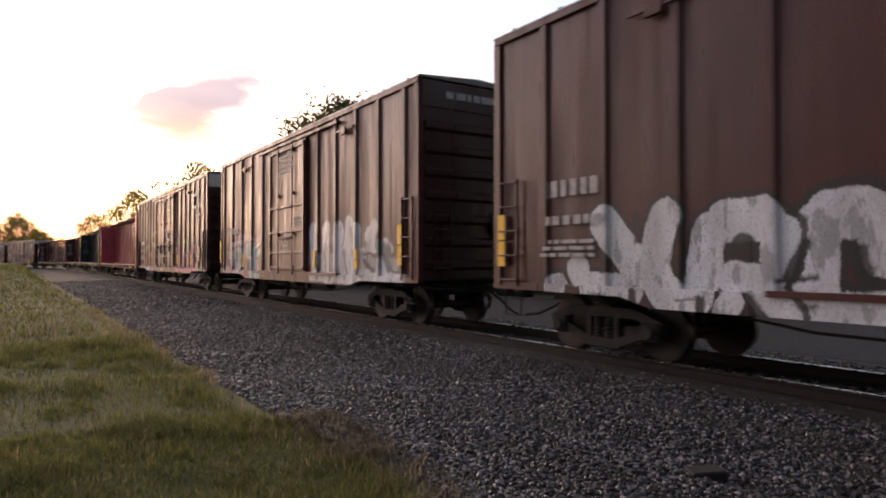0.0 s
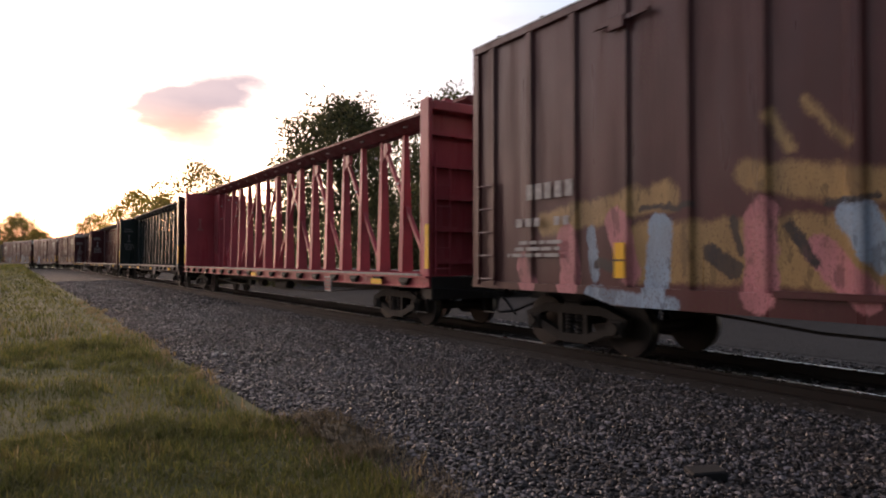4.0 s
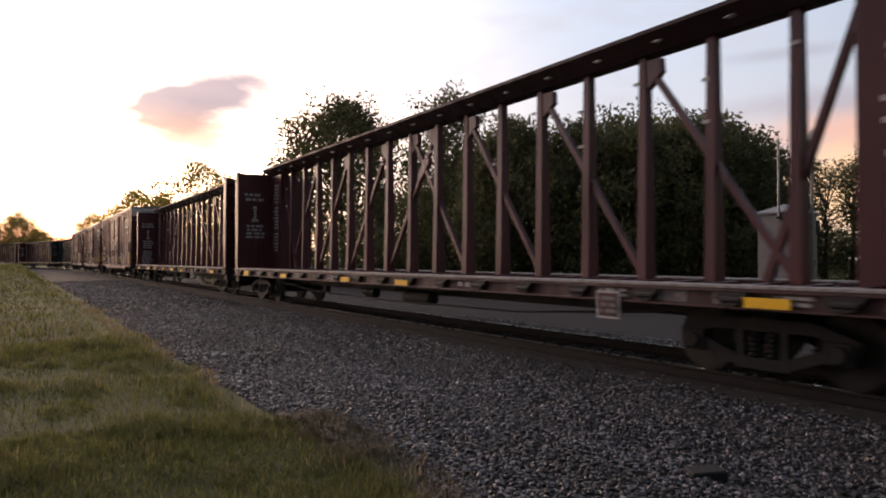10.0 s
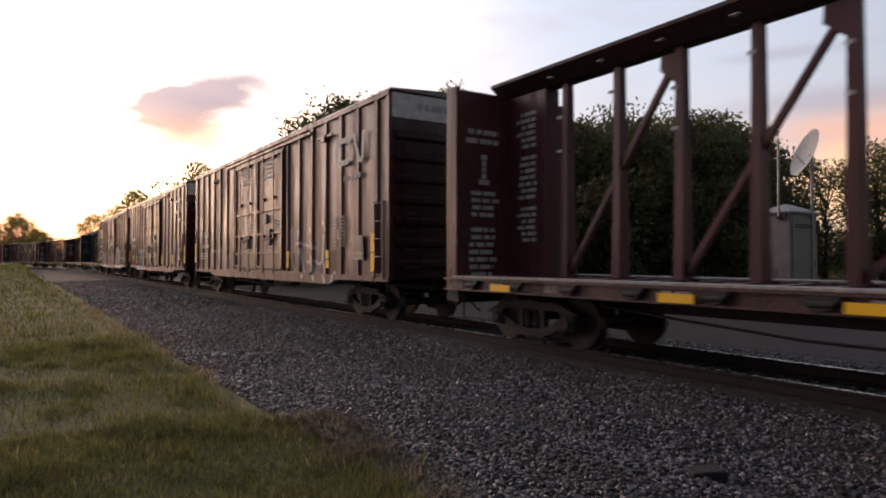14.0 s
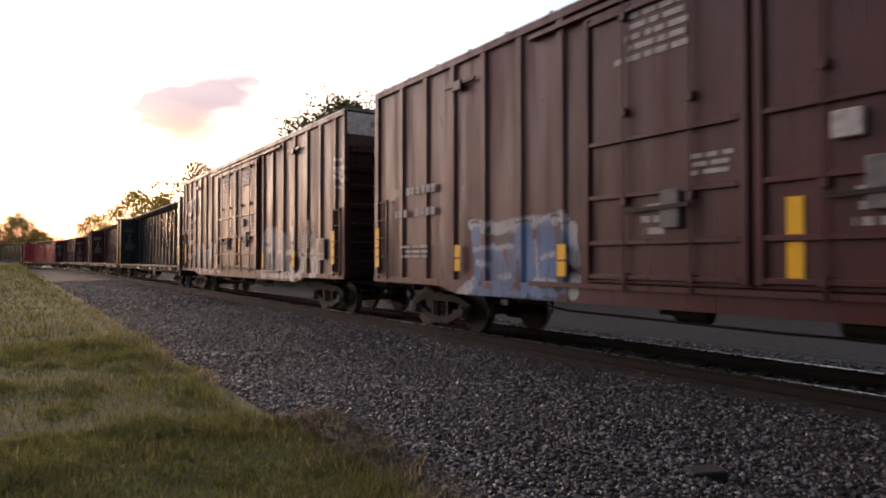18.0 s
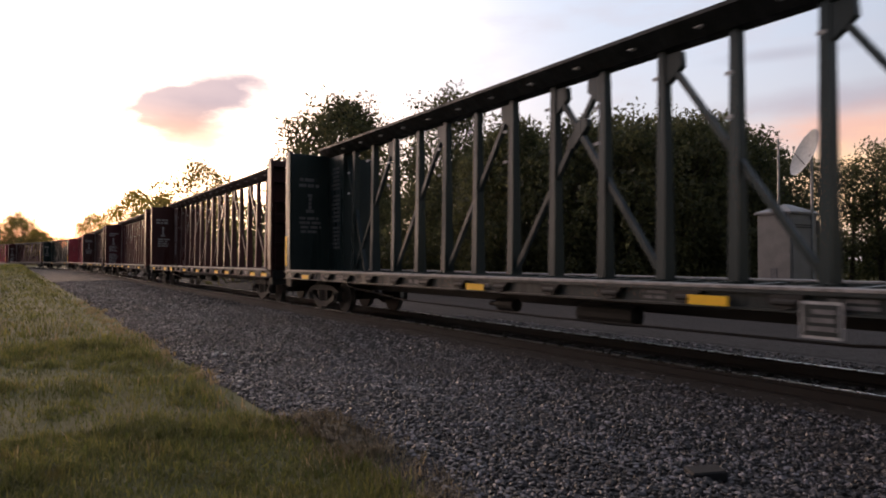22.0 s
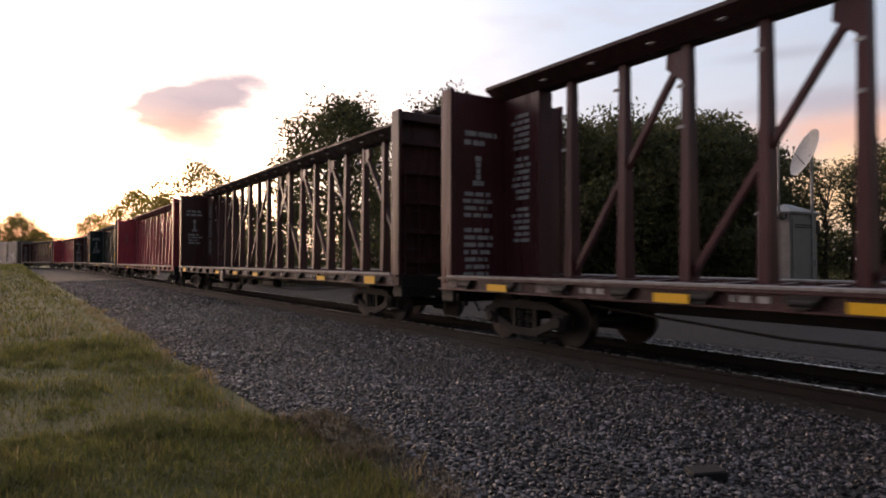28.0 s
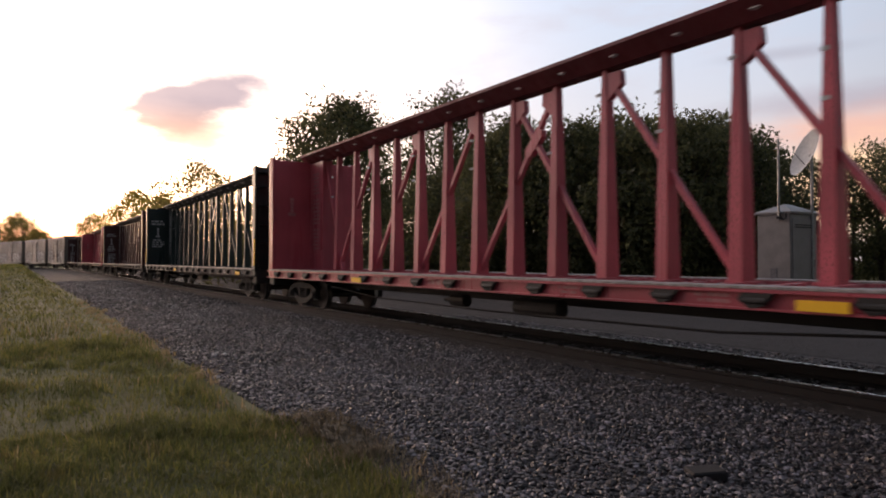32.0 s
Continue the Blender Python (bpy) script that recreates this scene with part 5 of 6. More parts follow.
    for y in np.arange(-h + 1.7, h - 1.2, 1.21):
        if first is None:
            bm = bmesh.new()
            lathe(bm, "z", [(-0.03, 0.035), (0.0, 0.035)], 8)
            block(bm, -0.05, 0.02, -0.06, 0.06, -0.022, -0.005)
            first = part("strap_guide", bm, M_STENCIL, chord, "small bright strap guide")
            first.location = (-0.33, y, top - 0.195)
        else:
            again(first, -0.33, y, top - 0.195, chord)
    if braces is None:        # posts counted from the middle, braces that cross there
        ys = [mid + 1.225 * (i - 9) for i in range(18)]
    else:
        ys = [mid + 1.225 * (i - 9) for i in range(19)]
    lo, hi, deep, thin = (0.215, 0.105, 0.165, 0.07) if flat_posts else (0.17, 0.13, 0.13, 0.075)
    bm = bmesh.new()
    vs = [bm.verts.new((x, y, z)) for z, w, d in ((1.10, lo, deep), (2.2, lo * 0.92, deep * 0.8), (top - 0.27, hi, thin)) for x, y in ((-d, -w / 2), (d, -w / 2), (d, w / 2), (-d, w / 2))]
    for k in (0, 4):
        for i in range(4):
            bm.faces.new((vs[k + i], vs[k + (i + 1) % 4], vs[k + 4 + (i + 1) % 4], vs[k + 4 + i]))
    bm.faces.new(vs[0:4][::-1]), bm.faces.new(vs[8:12])
    first = part("post", bm, paint, car)
    inside = [y for y in ys if abs(y) < h - 1.5]
    first.location = (0, inside[0], 0)
    for y in inside[1:]:
        again(first, 0, y, 0)
    pairs = braces or [(8, 10), (10, 12), (12, 14), (14, 16), (9, 7), (7, 5), (5, 3), (3, 1)]
    # the list runs from the front end; each pair is a top and a foot
    for half in (1,):
        for i, j in pairs:
            ya, yb = ys[i], ys[j]
            if abs(ya) > h - 1.5 or abs(yb) > h - 0.7:
                continue
            bm = bmesh.new()
            beam(bm, (0, ya, top - 0.32), (0, yb, 1.12), 0.085, 0.10)
            part("diagonal_brace", bm, paint, car)
            bm = bmesh.new()
            d = 0.34 if yb > ya else -0.34
            vs = [bm.verts.new((x, y, z)) for x in (-0.06, 0.06) for y, z in ((ya - 0.12 * d, top - 0.36), (ya + d, top - 0.36), (ya + d * 1.05, top - 0.58), (ya + 0.3 * d, top - 0.80), (ya - 0.12 * d, top - 0.80))]
            bm.faces.new(vs[:5]), bm.faces.new(vs[5:])
            for k in range(5):
                bm.faces.new((vs[k], vs[(k + 1) % 5], vs[5 + (k + 1) % 5], vs[5 + k]))
            bmesh.ops.recalc_face_normals(bm, faces=bm.faces[:])
            part("gusset", bm, paint, car)
    for q in (-1, 1) if braces is None else ():         # short end braces beside the web panels
        bm = bmesh.new()
        beam(bm, (0, q * (h - 1.40), top - 0.42), (0, q * (h - 2.62), 1.12), 0.095, 0.11)
        part("end_brace", bm, paint, car)
    if braces is None:        # plate where the two braces cross
        bm = bmesh.new()
        yc, zc = (ys[8] + ys[9]) / 2, top - 0.38 - 0.25 * (top - 1.50)
        vs = [bm.verts.new((x, yc + a, zc + b)) for x in (-0.065, 0.065) for a, b in ((-0.24, 0.20), (-0.10, 0.26), (0.24, -0.12), (0.24, -0.24), (0.10, -0.26), (-0.24, 0.08))]
        bm.faces.new(vs[:6]), bm.faces.new(vs[6:])
        for k in range(6):
            bm.faces.new((vs[k], vs[(k + 1) % 6], vs[6 + (k + 1) % 6], vs[6 + k]))
        bmesh.ops.recalc_face_normals(bm, faces=bm.faces[:])
        part("crossing_plate", bm, paint, car)
    # hooks on the posts
    first = None
    for i, y in enumerate(inside):
        for z in (top - 0.95, top - 1.55) if i % 2 else (top - 0.75,):
            if first is None:
                bm = bmesh.new()
                block(bm, -0.03, 0.0, -0.05, 0.05, -0.025, 0.025)
                first = part("strap_hook", bm, M_STENCIL, car, "small pale strap hook")
                first.location = (-0.14, y - 0.05, z)
            else:
                again(first, -0.24, y - 0.05, z)
    # bulkheads
    chord_top, top = top, top - 0.24
    for q in (-1, 1):
        bm = bmesh.new()
        y0, y1 = q * h, q * (h - 0.05)
        yi = q * (h - 0.30)
        block(bm, -1.36, 1.36, min(yi, yi - q * 0.04), max(yi, yi - q * 0.04), 1.10, top - 0.05)
        bulk = part("bulkhead", bm, paint, car)
        for s in (-1, 1):
            bm = bmesh.new()
            a, b = s * 1.45, s * 1.35
            block(bm, min(a, b), max(a, b), min(y0, yi - q * 0.06), max(y0, yi - q * 0.06), 0.98, top + 0.04, 0.02)
            part("bulkhead_edge", bm, paint, bulk)
        bm = bmesh.new()
        block(bm, -1.35, 1.35, min(yi, y0), max(yi, y0), top - 0.20, top, 0.015)
        part("bulkhead_cap", bm, paint, bulk)
        first = None
        for k in range(5):
            z = 1.35 + k * 0.66
            if first is None:
                bm = bmesh.new()
                block(bm, -1.35, 1.35, min(0, q * 0.16), max(0, q * 0.16), 0, 0.10)
                first = part("bulkhead_rib", bm, paint, bulk)
                first.location = (0, yi, z)
            else:
                again(first, 0, yi, z)
        bm = bmesh.new()
        block(bm, -0.10, 0.10, min(yi, yi + q * 0.24), max(yi, yi + q * 0.24), 1.1, top - 0.2)
        part("bulkhead_post", bm, paint, bulk)
        for x in (-0.85, 0.85) if q < 0 else ():
            bm = bmesh.new()
            block(bm, x - 0.10, x + 0.10, min(yi, yi + q * 0.12), max(yi, yi + q * 0.12), top, top + 0.11)
            part("lifting_lug", bm, paint, bulk)
        web = q * (h - 1.42)
        bm = bmesh.new()
        block(bm, -0.165, 0.165, min(web, yi - q * 0.04), max(web, yi - q * 0.04), 1.10, chord_top - 0.30, 0.01)
        wp = part("web_panel", bm, paint, car)
        y0w, y1w = min(web, yi) + 0.25, max(web, yi) - 0.25
        z = 1.75
        tone = ink or (M_STENCIL if lettered else M_FADED)
        for rows, hgt in ((6, 0.72), (7, 0.88), (6, 0.74)):
            stencil_rows(wp, -0.169, y0w, y1w, z, z + hgt, rows, seed + 3 + rows, tone)
            z += hgt + 0.10
        sgn = yi - q * 0.046
        if lettered:
            stencil_rows(bulk, sgn, -1.22, -0.35, top - 1.05, top - 0.70, 2, seed + 1, ink, "y")
            stencil_rows(bulk, sgn, -1.16, -0.40, top - 2.45, top - 1.90, 4, seed + 2, ink, "y")
            if seed % 2 == 0:
                stencil_rows(bulk, sgn, -1.16, -0.40, top - 3.6, top - 2.6, 7, seed + 4, None, "y")
        bm = bmesh.new()
        for dz, w in ((0.0, 0.13), (0.12, 0.05), (0.24, 0.045), (0.36, 0.05), (0.48, 0.07)):
            block(bm, -0.80 - w, -0.80 + w, sgn - 0.005, sgn + 0.005, top - 1.80 + dz, top - 1.70 + dz)
        part("pictogram", bm, tone, bulk, "white loading pictogram")
        if edge_strips:
            bm = bmesh.new()
            block(bm, -1.462, -1.452, min(y0, y0 - q * 0.14), max(y0, y0 - q * 0.14), 1.25, 2.15)
            part("reflective_strip", bm, M_YELLOW, bulk, "yellow reflective strip")
        bm = bmesh.new()
        block(bm, -1.40, 1.40, min(q * (h + 0.05), q * (h - 0.35)), max(q * (h + 0.05), q * (h - 0.35)), 0.62, 1.09, 0.02)
        part("end_sill", bm, M_STEEL, car)
        bm = bmesh.new()
        tube(bm, [(-1.42, y0 - q * 0.1, 0.65), (-1.42, y0 - q * 0.1, 0.36), (-1.42, y0 - q * 0.55, 0.36), (-1.42, y0 - q * 0.55, 0.80)], 0.018, 6)
        part("stirrup_step", bm, M_STEEL, car)
        bm = bmesh.new()
        for s in (-1.3, -0.95):
            beam(bm, (s, y0 + q * 0.03, 1.1), (s, y0 + q * 0.03, 3.6), 0.03, 0.04)
        for k in range(6):
            tube(bm, [(-1.31, y0 + q * 0.04, 1.25 + k * 0.42), (-0.94, y0 + q * 0.04, 1.25 + k * 0.42)], 0.013, 5)
        part("end_ladder", bm, paint, car)
    if lettered:
        for q in (-1, 1):
            for y, w in ((h - 0.42, 0.13), (h - 2.18, 0.24), (h - 3.15, 0.36)):
                bm = bmesh.new()
                block(bm, -(xs + 0.012), -(xs + 0.002), q * y - w, q * y + w, 0.905, 1.05, 0.003)
                part("stencil_panel", bm, M_WORN, car, "worn pale stencil panel")
    for k, y in enumerate(np.arange(-h + 1.52, h - 1.2, 1.235)):
        if (k * 7 + seed * 3) % 5 < 2:
            stencil_rows(car, -(xs + 0.009), y - 0.28, y + 0.26, 0.91, 1.05, 1 + (k + seed) % 2, seed + 60 + k, tone, glyphs=(k + seed) % 2 == 0)
    running_gear(car, L, 2.05, gap, (0.62, 1.02))
    if strips:
        reflectors(car, strips, -(xs + 0.112), False)
    if plaque:
        bm = bmesh.new()
        block(bm, -xs - 0.10, -xs - 0.08, plaque - 0.21, plaque + 0.21, 0.62, 1.00)
        pl = part("stencil_plate", bm, M_STENCIL, car, "dark lettered plate with a pale rim")
        bm = bmesh.new()
        block(bm, -xs - 0.104, -xs - 0.099, plaque - 0.185, plaque + 0.185, 0.65, 0.97)
        part("plate_field", bm, grimy, pl)
        stencil_rows(pl, -xs - 0.108, plaque - 0.16, plaque + 0.16, 0.68, 0.94, 3, seed, M_GREYED)
    CARS.append((car, rear - L / 2))
    return car


RED, GREEN, BROWN, OXIDE = (0.46, 0.085, 0.110), (0.011, 0.025, 0.026), (0.064, 0.0215, 0.0225), (0.074, 0.0165, 0.0205)
CHROME, BLACK_LINE = (0.74, 0.76, 0.82), (0.015, 0.015, 0.018)
MAROON = (0.082, 0.0205, 0.026)


def fat(seed, y0, y1, z0, z1, n, fill, line, w=0.24, inner=None):
    return spray(letters(seed, y0, y1, z0, z1, n), fill, line, w, inner)


# sprayed strokes in the cars' own space: y along the side, z over the rail, radius
A_WHITE = [(5.7, 1.28, 5.7, 1.28, 0.23), (6.15, 1.01, 6.15, 1.01, 0.22), (5.4, 1.04, 4.91, 1.03, 0.22), (5.19, 1.94, 4.59, 1.31, 0.26),
    (4.14, 1.95, 4.36, 1.32, 0.26), (4.53, 1.27, 4.71, 0.81, 0.16), (4.25, 1.19, 3.94, 0.81, 0.25), (3.5, 1.77, 3.64, 0.99, 0.23),
    (3.31, 1.87, 2.85, 1.88, 0.26), (2.63, 1.71, 2.66, 1.41, 0.22), (3.27, 1.23, 2.73, 1.22, 0.17), (3.19, 0.93, 3.28, 0.81, 0.16),
    (2.82, 1.07, 2.55, 0.79, 0.19)]
A_WHITE_B = [(2.25, 1.8, 2.26, 0.88, 0.24), (2.11, 1.9, 1.79, 1.89, 0.26), (1.67, 1.8, 1.61, 1.44, 0.2), (2.47, 0.9, 1.62, 0.95, 0.17),
    (2.12, 0.78, 1.5, 0.77, 0.11)]
A_HOLES = [(3.08, 1.56, 3.08, 1.56, 0.16), (4.61, 2.02, 4.58, 1.7, 0.07), (4.65, 0.99, 4.62, 0.77, 0.07), (2.36, 1.59, 2.54, 1.24, 0.07),
    (2.66, 1.2, 2.26, 1.23, 0.03), (1.81, 1.51, 1.77, 1.18, 0.08), (3.6, 0.93, 3.6, 0.71, 0.07), (3.0, 1.02, 2.74, 0.73, 0.05),
    (5.39, 1.6, 5.13, 1.41, 0.07), (3.94, 1.43, 3.94, 1.43, 0.06), (3.94, 0.93, 3.64, 0.94, 0.01), (2.42, 0.93, 2.21, 0.93, 0.01),
    (5.46, 0.94, 5.13, 0.94, 0.01)]
B_WHITE = [(-7.0, 0.98, -1.9, 0.98, 0.14), (-1.88, 2.21, -2.03, 1.14, 0.25), (-2.84, 2.2, -2.76, 1.21, 0.27), (-3.66, 2.14, -3.53, 1.17, 0.27), (-4.26, 2.31, -4.04, 1.1, 0.23), (-4.71, 2.07, -4.56, 1.2, 0.25),
    (-4.98, 1.49, -4.84, 0.88, 0.25), (-5.68, 2.15, -5.37, 1.95, 0.22), (-5.36, 1.75, -6.04, 1.69, 0.17), (-5.28, 1.02, -5.82, 0.9, 0.23), (-6.01, 1.3, -6.37, 1.0, 0.2), (-6.18, 1.84, -6.47, 1.68, 0.1), (-0.74, 1.52, -1.38, 1.4, 0.2)]
B_SHADE = [(-2.19, 1.98, -2.26, 1.51, 0.08), (-3.13, 2.08, -3.35, 1.74, 0.08), (-4.37, 2.18, -4.51, 1.62, 0.09), (-3.94, 1.63, -4.15, 1.01, 0.07),
    (-2.77, 1.85, -2.76, 1.11, 0.04), (-3.35, 1.17, -3.22, 0.93, 0.07), (-1.63, 1.68, -1.72, 1.24, 0.08)]
B_TEAL = [(-5.83, 1.77, -6.34, 1.61, 0.15), (-6.18, 1.51, -6.37, 1.24, 0.12)]
B_DARK = [(-4.98, 1.77, -5.2, 1.8, 0.05), (-5.02, 1.57, -6.11, 1.55, 0.03), (-5.11, 1.45, -5.6, 1.15, 0.06), (-2.11, 1.67, -2.11, 1.19, 0.04),
    (-4.93, 1.05, -5.19, 1.06, 0.02)]
B_LILAC = [(7.14, 1.0, 5.69, 0.96, 0.19), (6.39, 1.98, 6.39, 1.17, 0.19), (5.25, 2.26, 4.5, 2.2, 0.16), (4.33, 2.22, 4.34, 1.87, 0.17),
    (3.79, 2.12, 3.44, 2.0, 0.16), (3.11, 2.11, 2.81, 2.12, 0.14), (5.26, 0.81, 3.8, 0.86, 0.17), (4.6, 1.61, 4.6, 1.13, 0.24),
    (3.44, 1.58, 3.12, 0.98, 0.24), (5.85, 1.63, 5.47, 1.1, 0.27)]
B_BLUE = [(6.2, 1.87, 5.97, 1.31, 0.16), (5.41, 1.8, 5.37, 1.02, 0.16), (4.84, 2.02, 4.83, 1.2, 0.15), (4.34, 1.91, 4.3, 1.64, 0.16),
    (3.79, 1.95, 3.69, 0.87, 0.17), (3.58, 1.69, 3.44, 1.24, 0.16), (3.24, 1.58, 2.93, 1.7, 0.1), (3.28, 0.88, 2.88, 0.86, 0.12)]
B_PALE = [(6.14, 2.0, 4.87, 2.11, 0.1), (4.26, 1.5, 3.65, 1.5, 0.04), (3.44, 1.83, 2.93, 2.0, 0.07)]
B_LINES = [(6.26, 2.07, 4.77, 2.21, 0.02), (4.59, 2.05, 3.47, 2.09, 0.02), (5.91, 1.27, 5.91, 1.09, 0.07), (5.04, 1.07, 4.83, 1.12, 0.06),
    (4.26, 1.25, 3.79, 1.23, 0.03), (5.11, 1.91, 4.99, 1.66, 0.08), (5.68, 1.67, 5.66, 1.45, 0.09), (6.33, 1.88, 6.27, 1.5, 0.03),
    (3.3, 1.92, 2.92, 2.03, 0.02), (3.18, 1.48, 2.93, 1.47, 0.02), (3.86, 1.96, 3.92, 1.59, 0.03)]
B_RED = [(4.6, 0.93, 3.99, 0.89, 0.09), (3.65, 0.8, 3.65, 0.8, 0.06), (5.26, 1.92, 4.87, 1.9, 0.05), (4.18, 1.41, 3.87, 1.41, 0.06),
    (5.34, 0.8, 5.34, 0.8, 0.06)]
C_PINK = [(-3.02, 1.93, -2.73, 1.05, 0.16), (-4.41, 2.12, -4.52, 1.88, 0.2), (-3.69, 1.74, -3.69, 1.16, 0.22), (-4.84, 1.71, -5.88, 1.76, 0.14),
    (-4.62, 0.95, -6.45, 0.83, 0.16), (-5.43, 1.41, -6.13, 0.88, 0.18), (-5.97, 1.89, -6.21, 1.48, 0.21), (-6.97, 1.9, -6.96, 1.66, 0.29),
    (-6.67, 1.1, -7.78, 0.91, 0.21), (-7.67, 1.58, -7.89, 1.3, 0.18), (-7.42, 1.41, -7.54, 0.96, 0.16), (-8.56, 0.96, -8.96, 0.94, 0.1),
    (-2.88, 0.97, -4.62, 0.99, 0.12)]
C_BASE = [(-2.9, 1.2, -5.0, 1.25, 0.30), (-5.0, 1.35, -6.5, 1.4, 0.34), (-6.5, 1.5, -8.0, 1.4, 0.36), (-8.0, 1.2, -9.1, 1.2, 0.32)]
C_MOSS = [(-3.16, 2.32, -3.16, 2.32, 0.19), (-5.05, 2.34, -5.43, 1.98, 0.17), (-6.3, 2.4, -6.61, 2.18, 0.17), (-7.46, 2.02, -7.64, 1.87, 0.13),
    (-8.17, 1.79, -8.61, 1.67, 0.22), (-8.0, 1.09, -8.56, 1.11, 0.24), (-8.16, 1.2, -8.57, 1.47, 0.15)]
C_DARK = [(-3.16, 1.76, -2.88, 1.23, 0.1), (-4.06, 1.73, -4.17, 1.33, 0.16), (-4.94, 2.16, -5.04, 2.0, 0.09), (-5.04, 1.78, -5.52, 1.7, 0.08),
    (-5.88, 1.99, -6.14, 2.11, 0.09), (-5.88, 1.62, -5.96, 1.21, 0.08), (-6.82, 1.6, -7.39, 1.36, 0.15), (-7.39, 1.44, -7.64, 1.58, 0.07),
    (-7.9, 1.8, -8.17, 1.98, 0.08), (-8.47, 1.88, -8.47, 1.88, 0.13), (-7.72, 1.13, -7.92, 1.29, 0.05), (-7.83, 0.94, -8.41, 0.89, 0.03),
    (-6.29, 1.12, -6.52, 1.03, 0.08), (-4.4, 1.57, -4.29, 1.18, 0.07)]
D_TAN = [(7.52, 2.0, 5.25, 2.24, 0.19), (4.15, 2.38, 2.75, 2.11, 0.18), (2.34, 1.75, 1.6, 1.33, 0.16), (1.37, 1.1, 0.84, 0.78, 0.14),
    (3.89, 3.02, 3.65, 2.62, 0.06), (3.49, 3.07, 3.04, 2.57, 0.05), (5.66, 1.52, 2.89, 1.5, 0.39)]
D_PINK = [(7.02, 1.75, 7.01, 1.06, 0.23), (6.09, 1.96, 5.87, 1.3, 0.2), (3.98, 1.89, 3.98, 1.03, 0.21), (3.34, 1.5, 2.89, 1.06, 0.16),
    (8.05, 1.35, 7.91, 1.04, 0.19)]
D_BLUE = [(5.35, 1.83, 5.45, 0.88, 0.19), (3.04, 1.86, 2.75, 1.5, 0.18), (6.54, 0.96, 5.15, 0.84, 0.11), (2.21, 1.24, 2.09, 0.92, 0.15),
    (6.54, 1.86, 6.49, 1.19, 0.08)]
D_DARK = [(4.64, 1.51, 4.32, 1.31, 0.11), (5.66, 2.1, 4.87, 2.1, 0.04), (3.65, 1.78, 3.41, 1.41, 0.06), (2.61, 0.89, 1.6, 0.86, 0.07),
    (2.09, 1.41, 1.6, 1.49, 0.06), (6.42, 1.35, 5.98, 1.35, 0.08), (3.26, 2.0, 2.82, 2.01, 0.04), (4.32, 1.9, 4.23, 1.51, 0.05)]
E_WHITE = [(5.51, 2.05, 4.85, 1.98, 0.11), (4.85, 1.98, 4.13, 2.0, 0.11), (4.07, 2.01, 3.08, 2.06, 0.1), (2.98, 1.83, 2.88, 1.47, 0.14),
    (5.78, 0.81, 5.42, 1.0, 0.12), (2.88, 1.16, 2.84, 0.95, 0.11), (3.88, 1.47, 3.52, 0.97, 0.29)]
E_BLUE = [(5.33, 1.85, 5.21, 1.01, 0.18), (4.85, 1.48, 4.56, 0.91, 0.25), (4.0, 1.8, 3.91, 1.06, 0.22), (3.52, 1.83, 3.44, 1.08, 0.21),
    (5.34, 0.77, 3.3, 0.87, 0.12), (4.34, 1.78, 4.34, 1.05, 0.13), (3.13, 1.79, 3.09, 0.99, 0.1)]
E_PALE = [(5.42, 1.62, 4.34, 1.65, 0.05), (4.7, 1.13, 4.41, 1.17, 0.06), (3.64, 1.47, 3.3, 1.5, 0.03),
    (3.76, 1.07, 3.25, 1.1, 0.05), (5.34, 1.38, 5.01, 1.35, 0.04)]
E_DARK = [(5.17, 1.21, 5.16, 1.01, 0.06), (4.77, 1.77, 4.34, 1.77, 0.08), (4.14, 1.35, 4.08, 1.0, 0.07), (3.17, 1.95, 3.14, 0.99, 0.07), (5.0, 1.95, 5.0, 1.95, 0.06),
    (4.56, 0.78, 2.99, 0.84, 0.02), (5.5, 2.1, 5.29, 2.1, 0.03), (3.4, 2.1, 3.13, 2.11, 0.03), (4.27, 2.05, 3.88, 2.04, 0.02)]
G_REAR = [(6.64, 2.09, 6.56, 0.93, 0.09), (6.11, 1.88, 6.44, 1.32, 0.08), (6.02, 1.78, 5.83, 0.86, 0.08), (5.61, 2.04, 5.11, 1.07, 0.12),
    (4.71, 1.75, 4.84, 0.99, 0.1), (4.19, 1.97, 4.56, 1.08, 0.1), (3.84, 2.04, 3.98, 0.94, 0.1), (3.47, 2.02, 3.48, 0.96, 0.1),
    (3.33, 1.15, 2.48, 0.97, 0.06), (4.9, 1.84, 4.45, 1.86, 0.05)]
G_REAR_DARK = [(5.32, 1.85, 5.25, 1.5, 0.06), (4.43, 1.41, 4.34, 0.97, 0.05), (6.31, 1.5, 6.23, 0.99, 0.05), (4.04, 1.73, 4.15, 1.41, 0.03),
    (3.67, 1.72, 3.69, 1.1, 0.04), (5.01, 1.58, 5.03, 0.98, 0.03)]
G_FRONT = [(-3.31, 2.25, -3.19, 1.2, 0.23), (-4.07, 2.26, -4.18, 1.05, 0.21), (-4.96, 2.11, -4.87, 1.01, 0.18), (-5.67, 2.28, -5.75, 1.63, 0.17),
    (-5.58, 1.23, -5.91, 0.7, 0.16), (-6.53, 2.08, -6.45, 0.96, 0.16), (-7.23, 2.05, -7.29, 0.99, 0.15), (-7.59, 1.77, -7.55, 1.0, 0.1),
    (-2.96, 1.79, -7.49, 1.52, 0.08), (-2.96, 0.96, -6.38, 1.0, 0.11)]
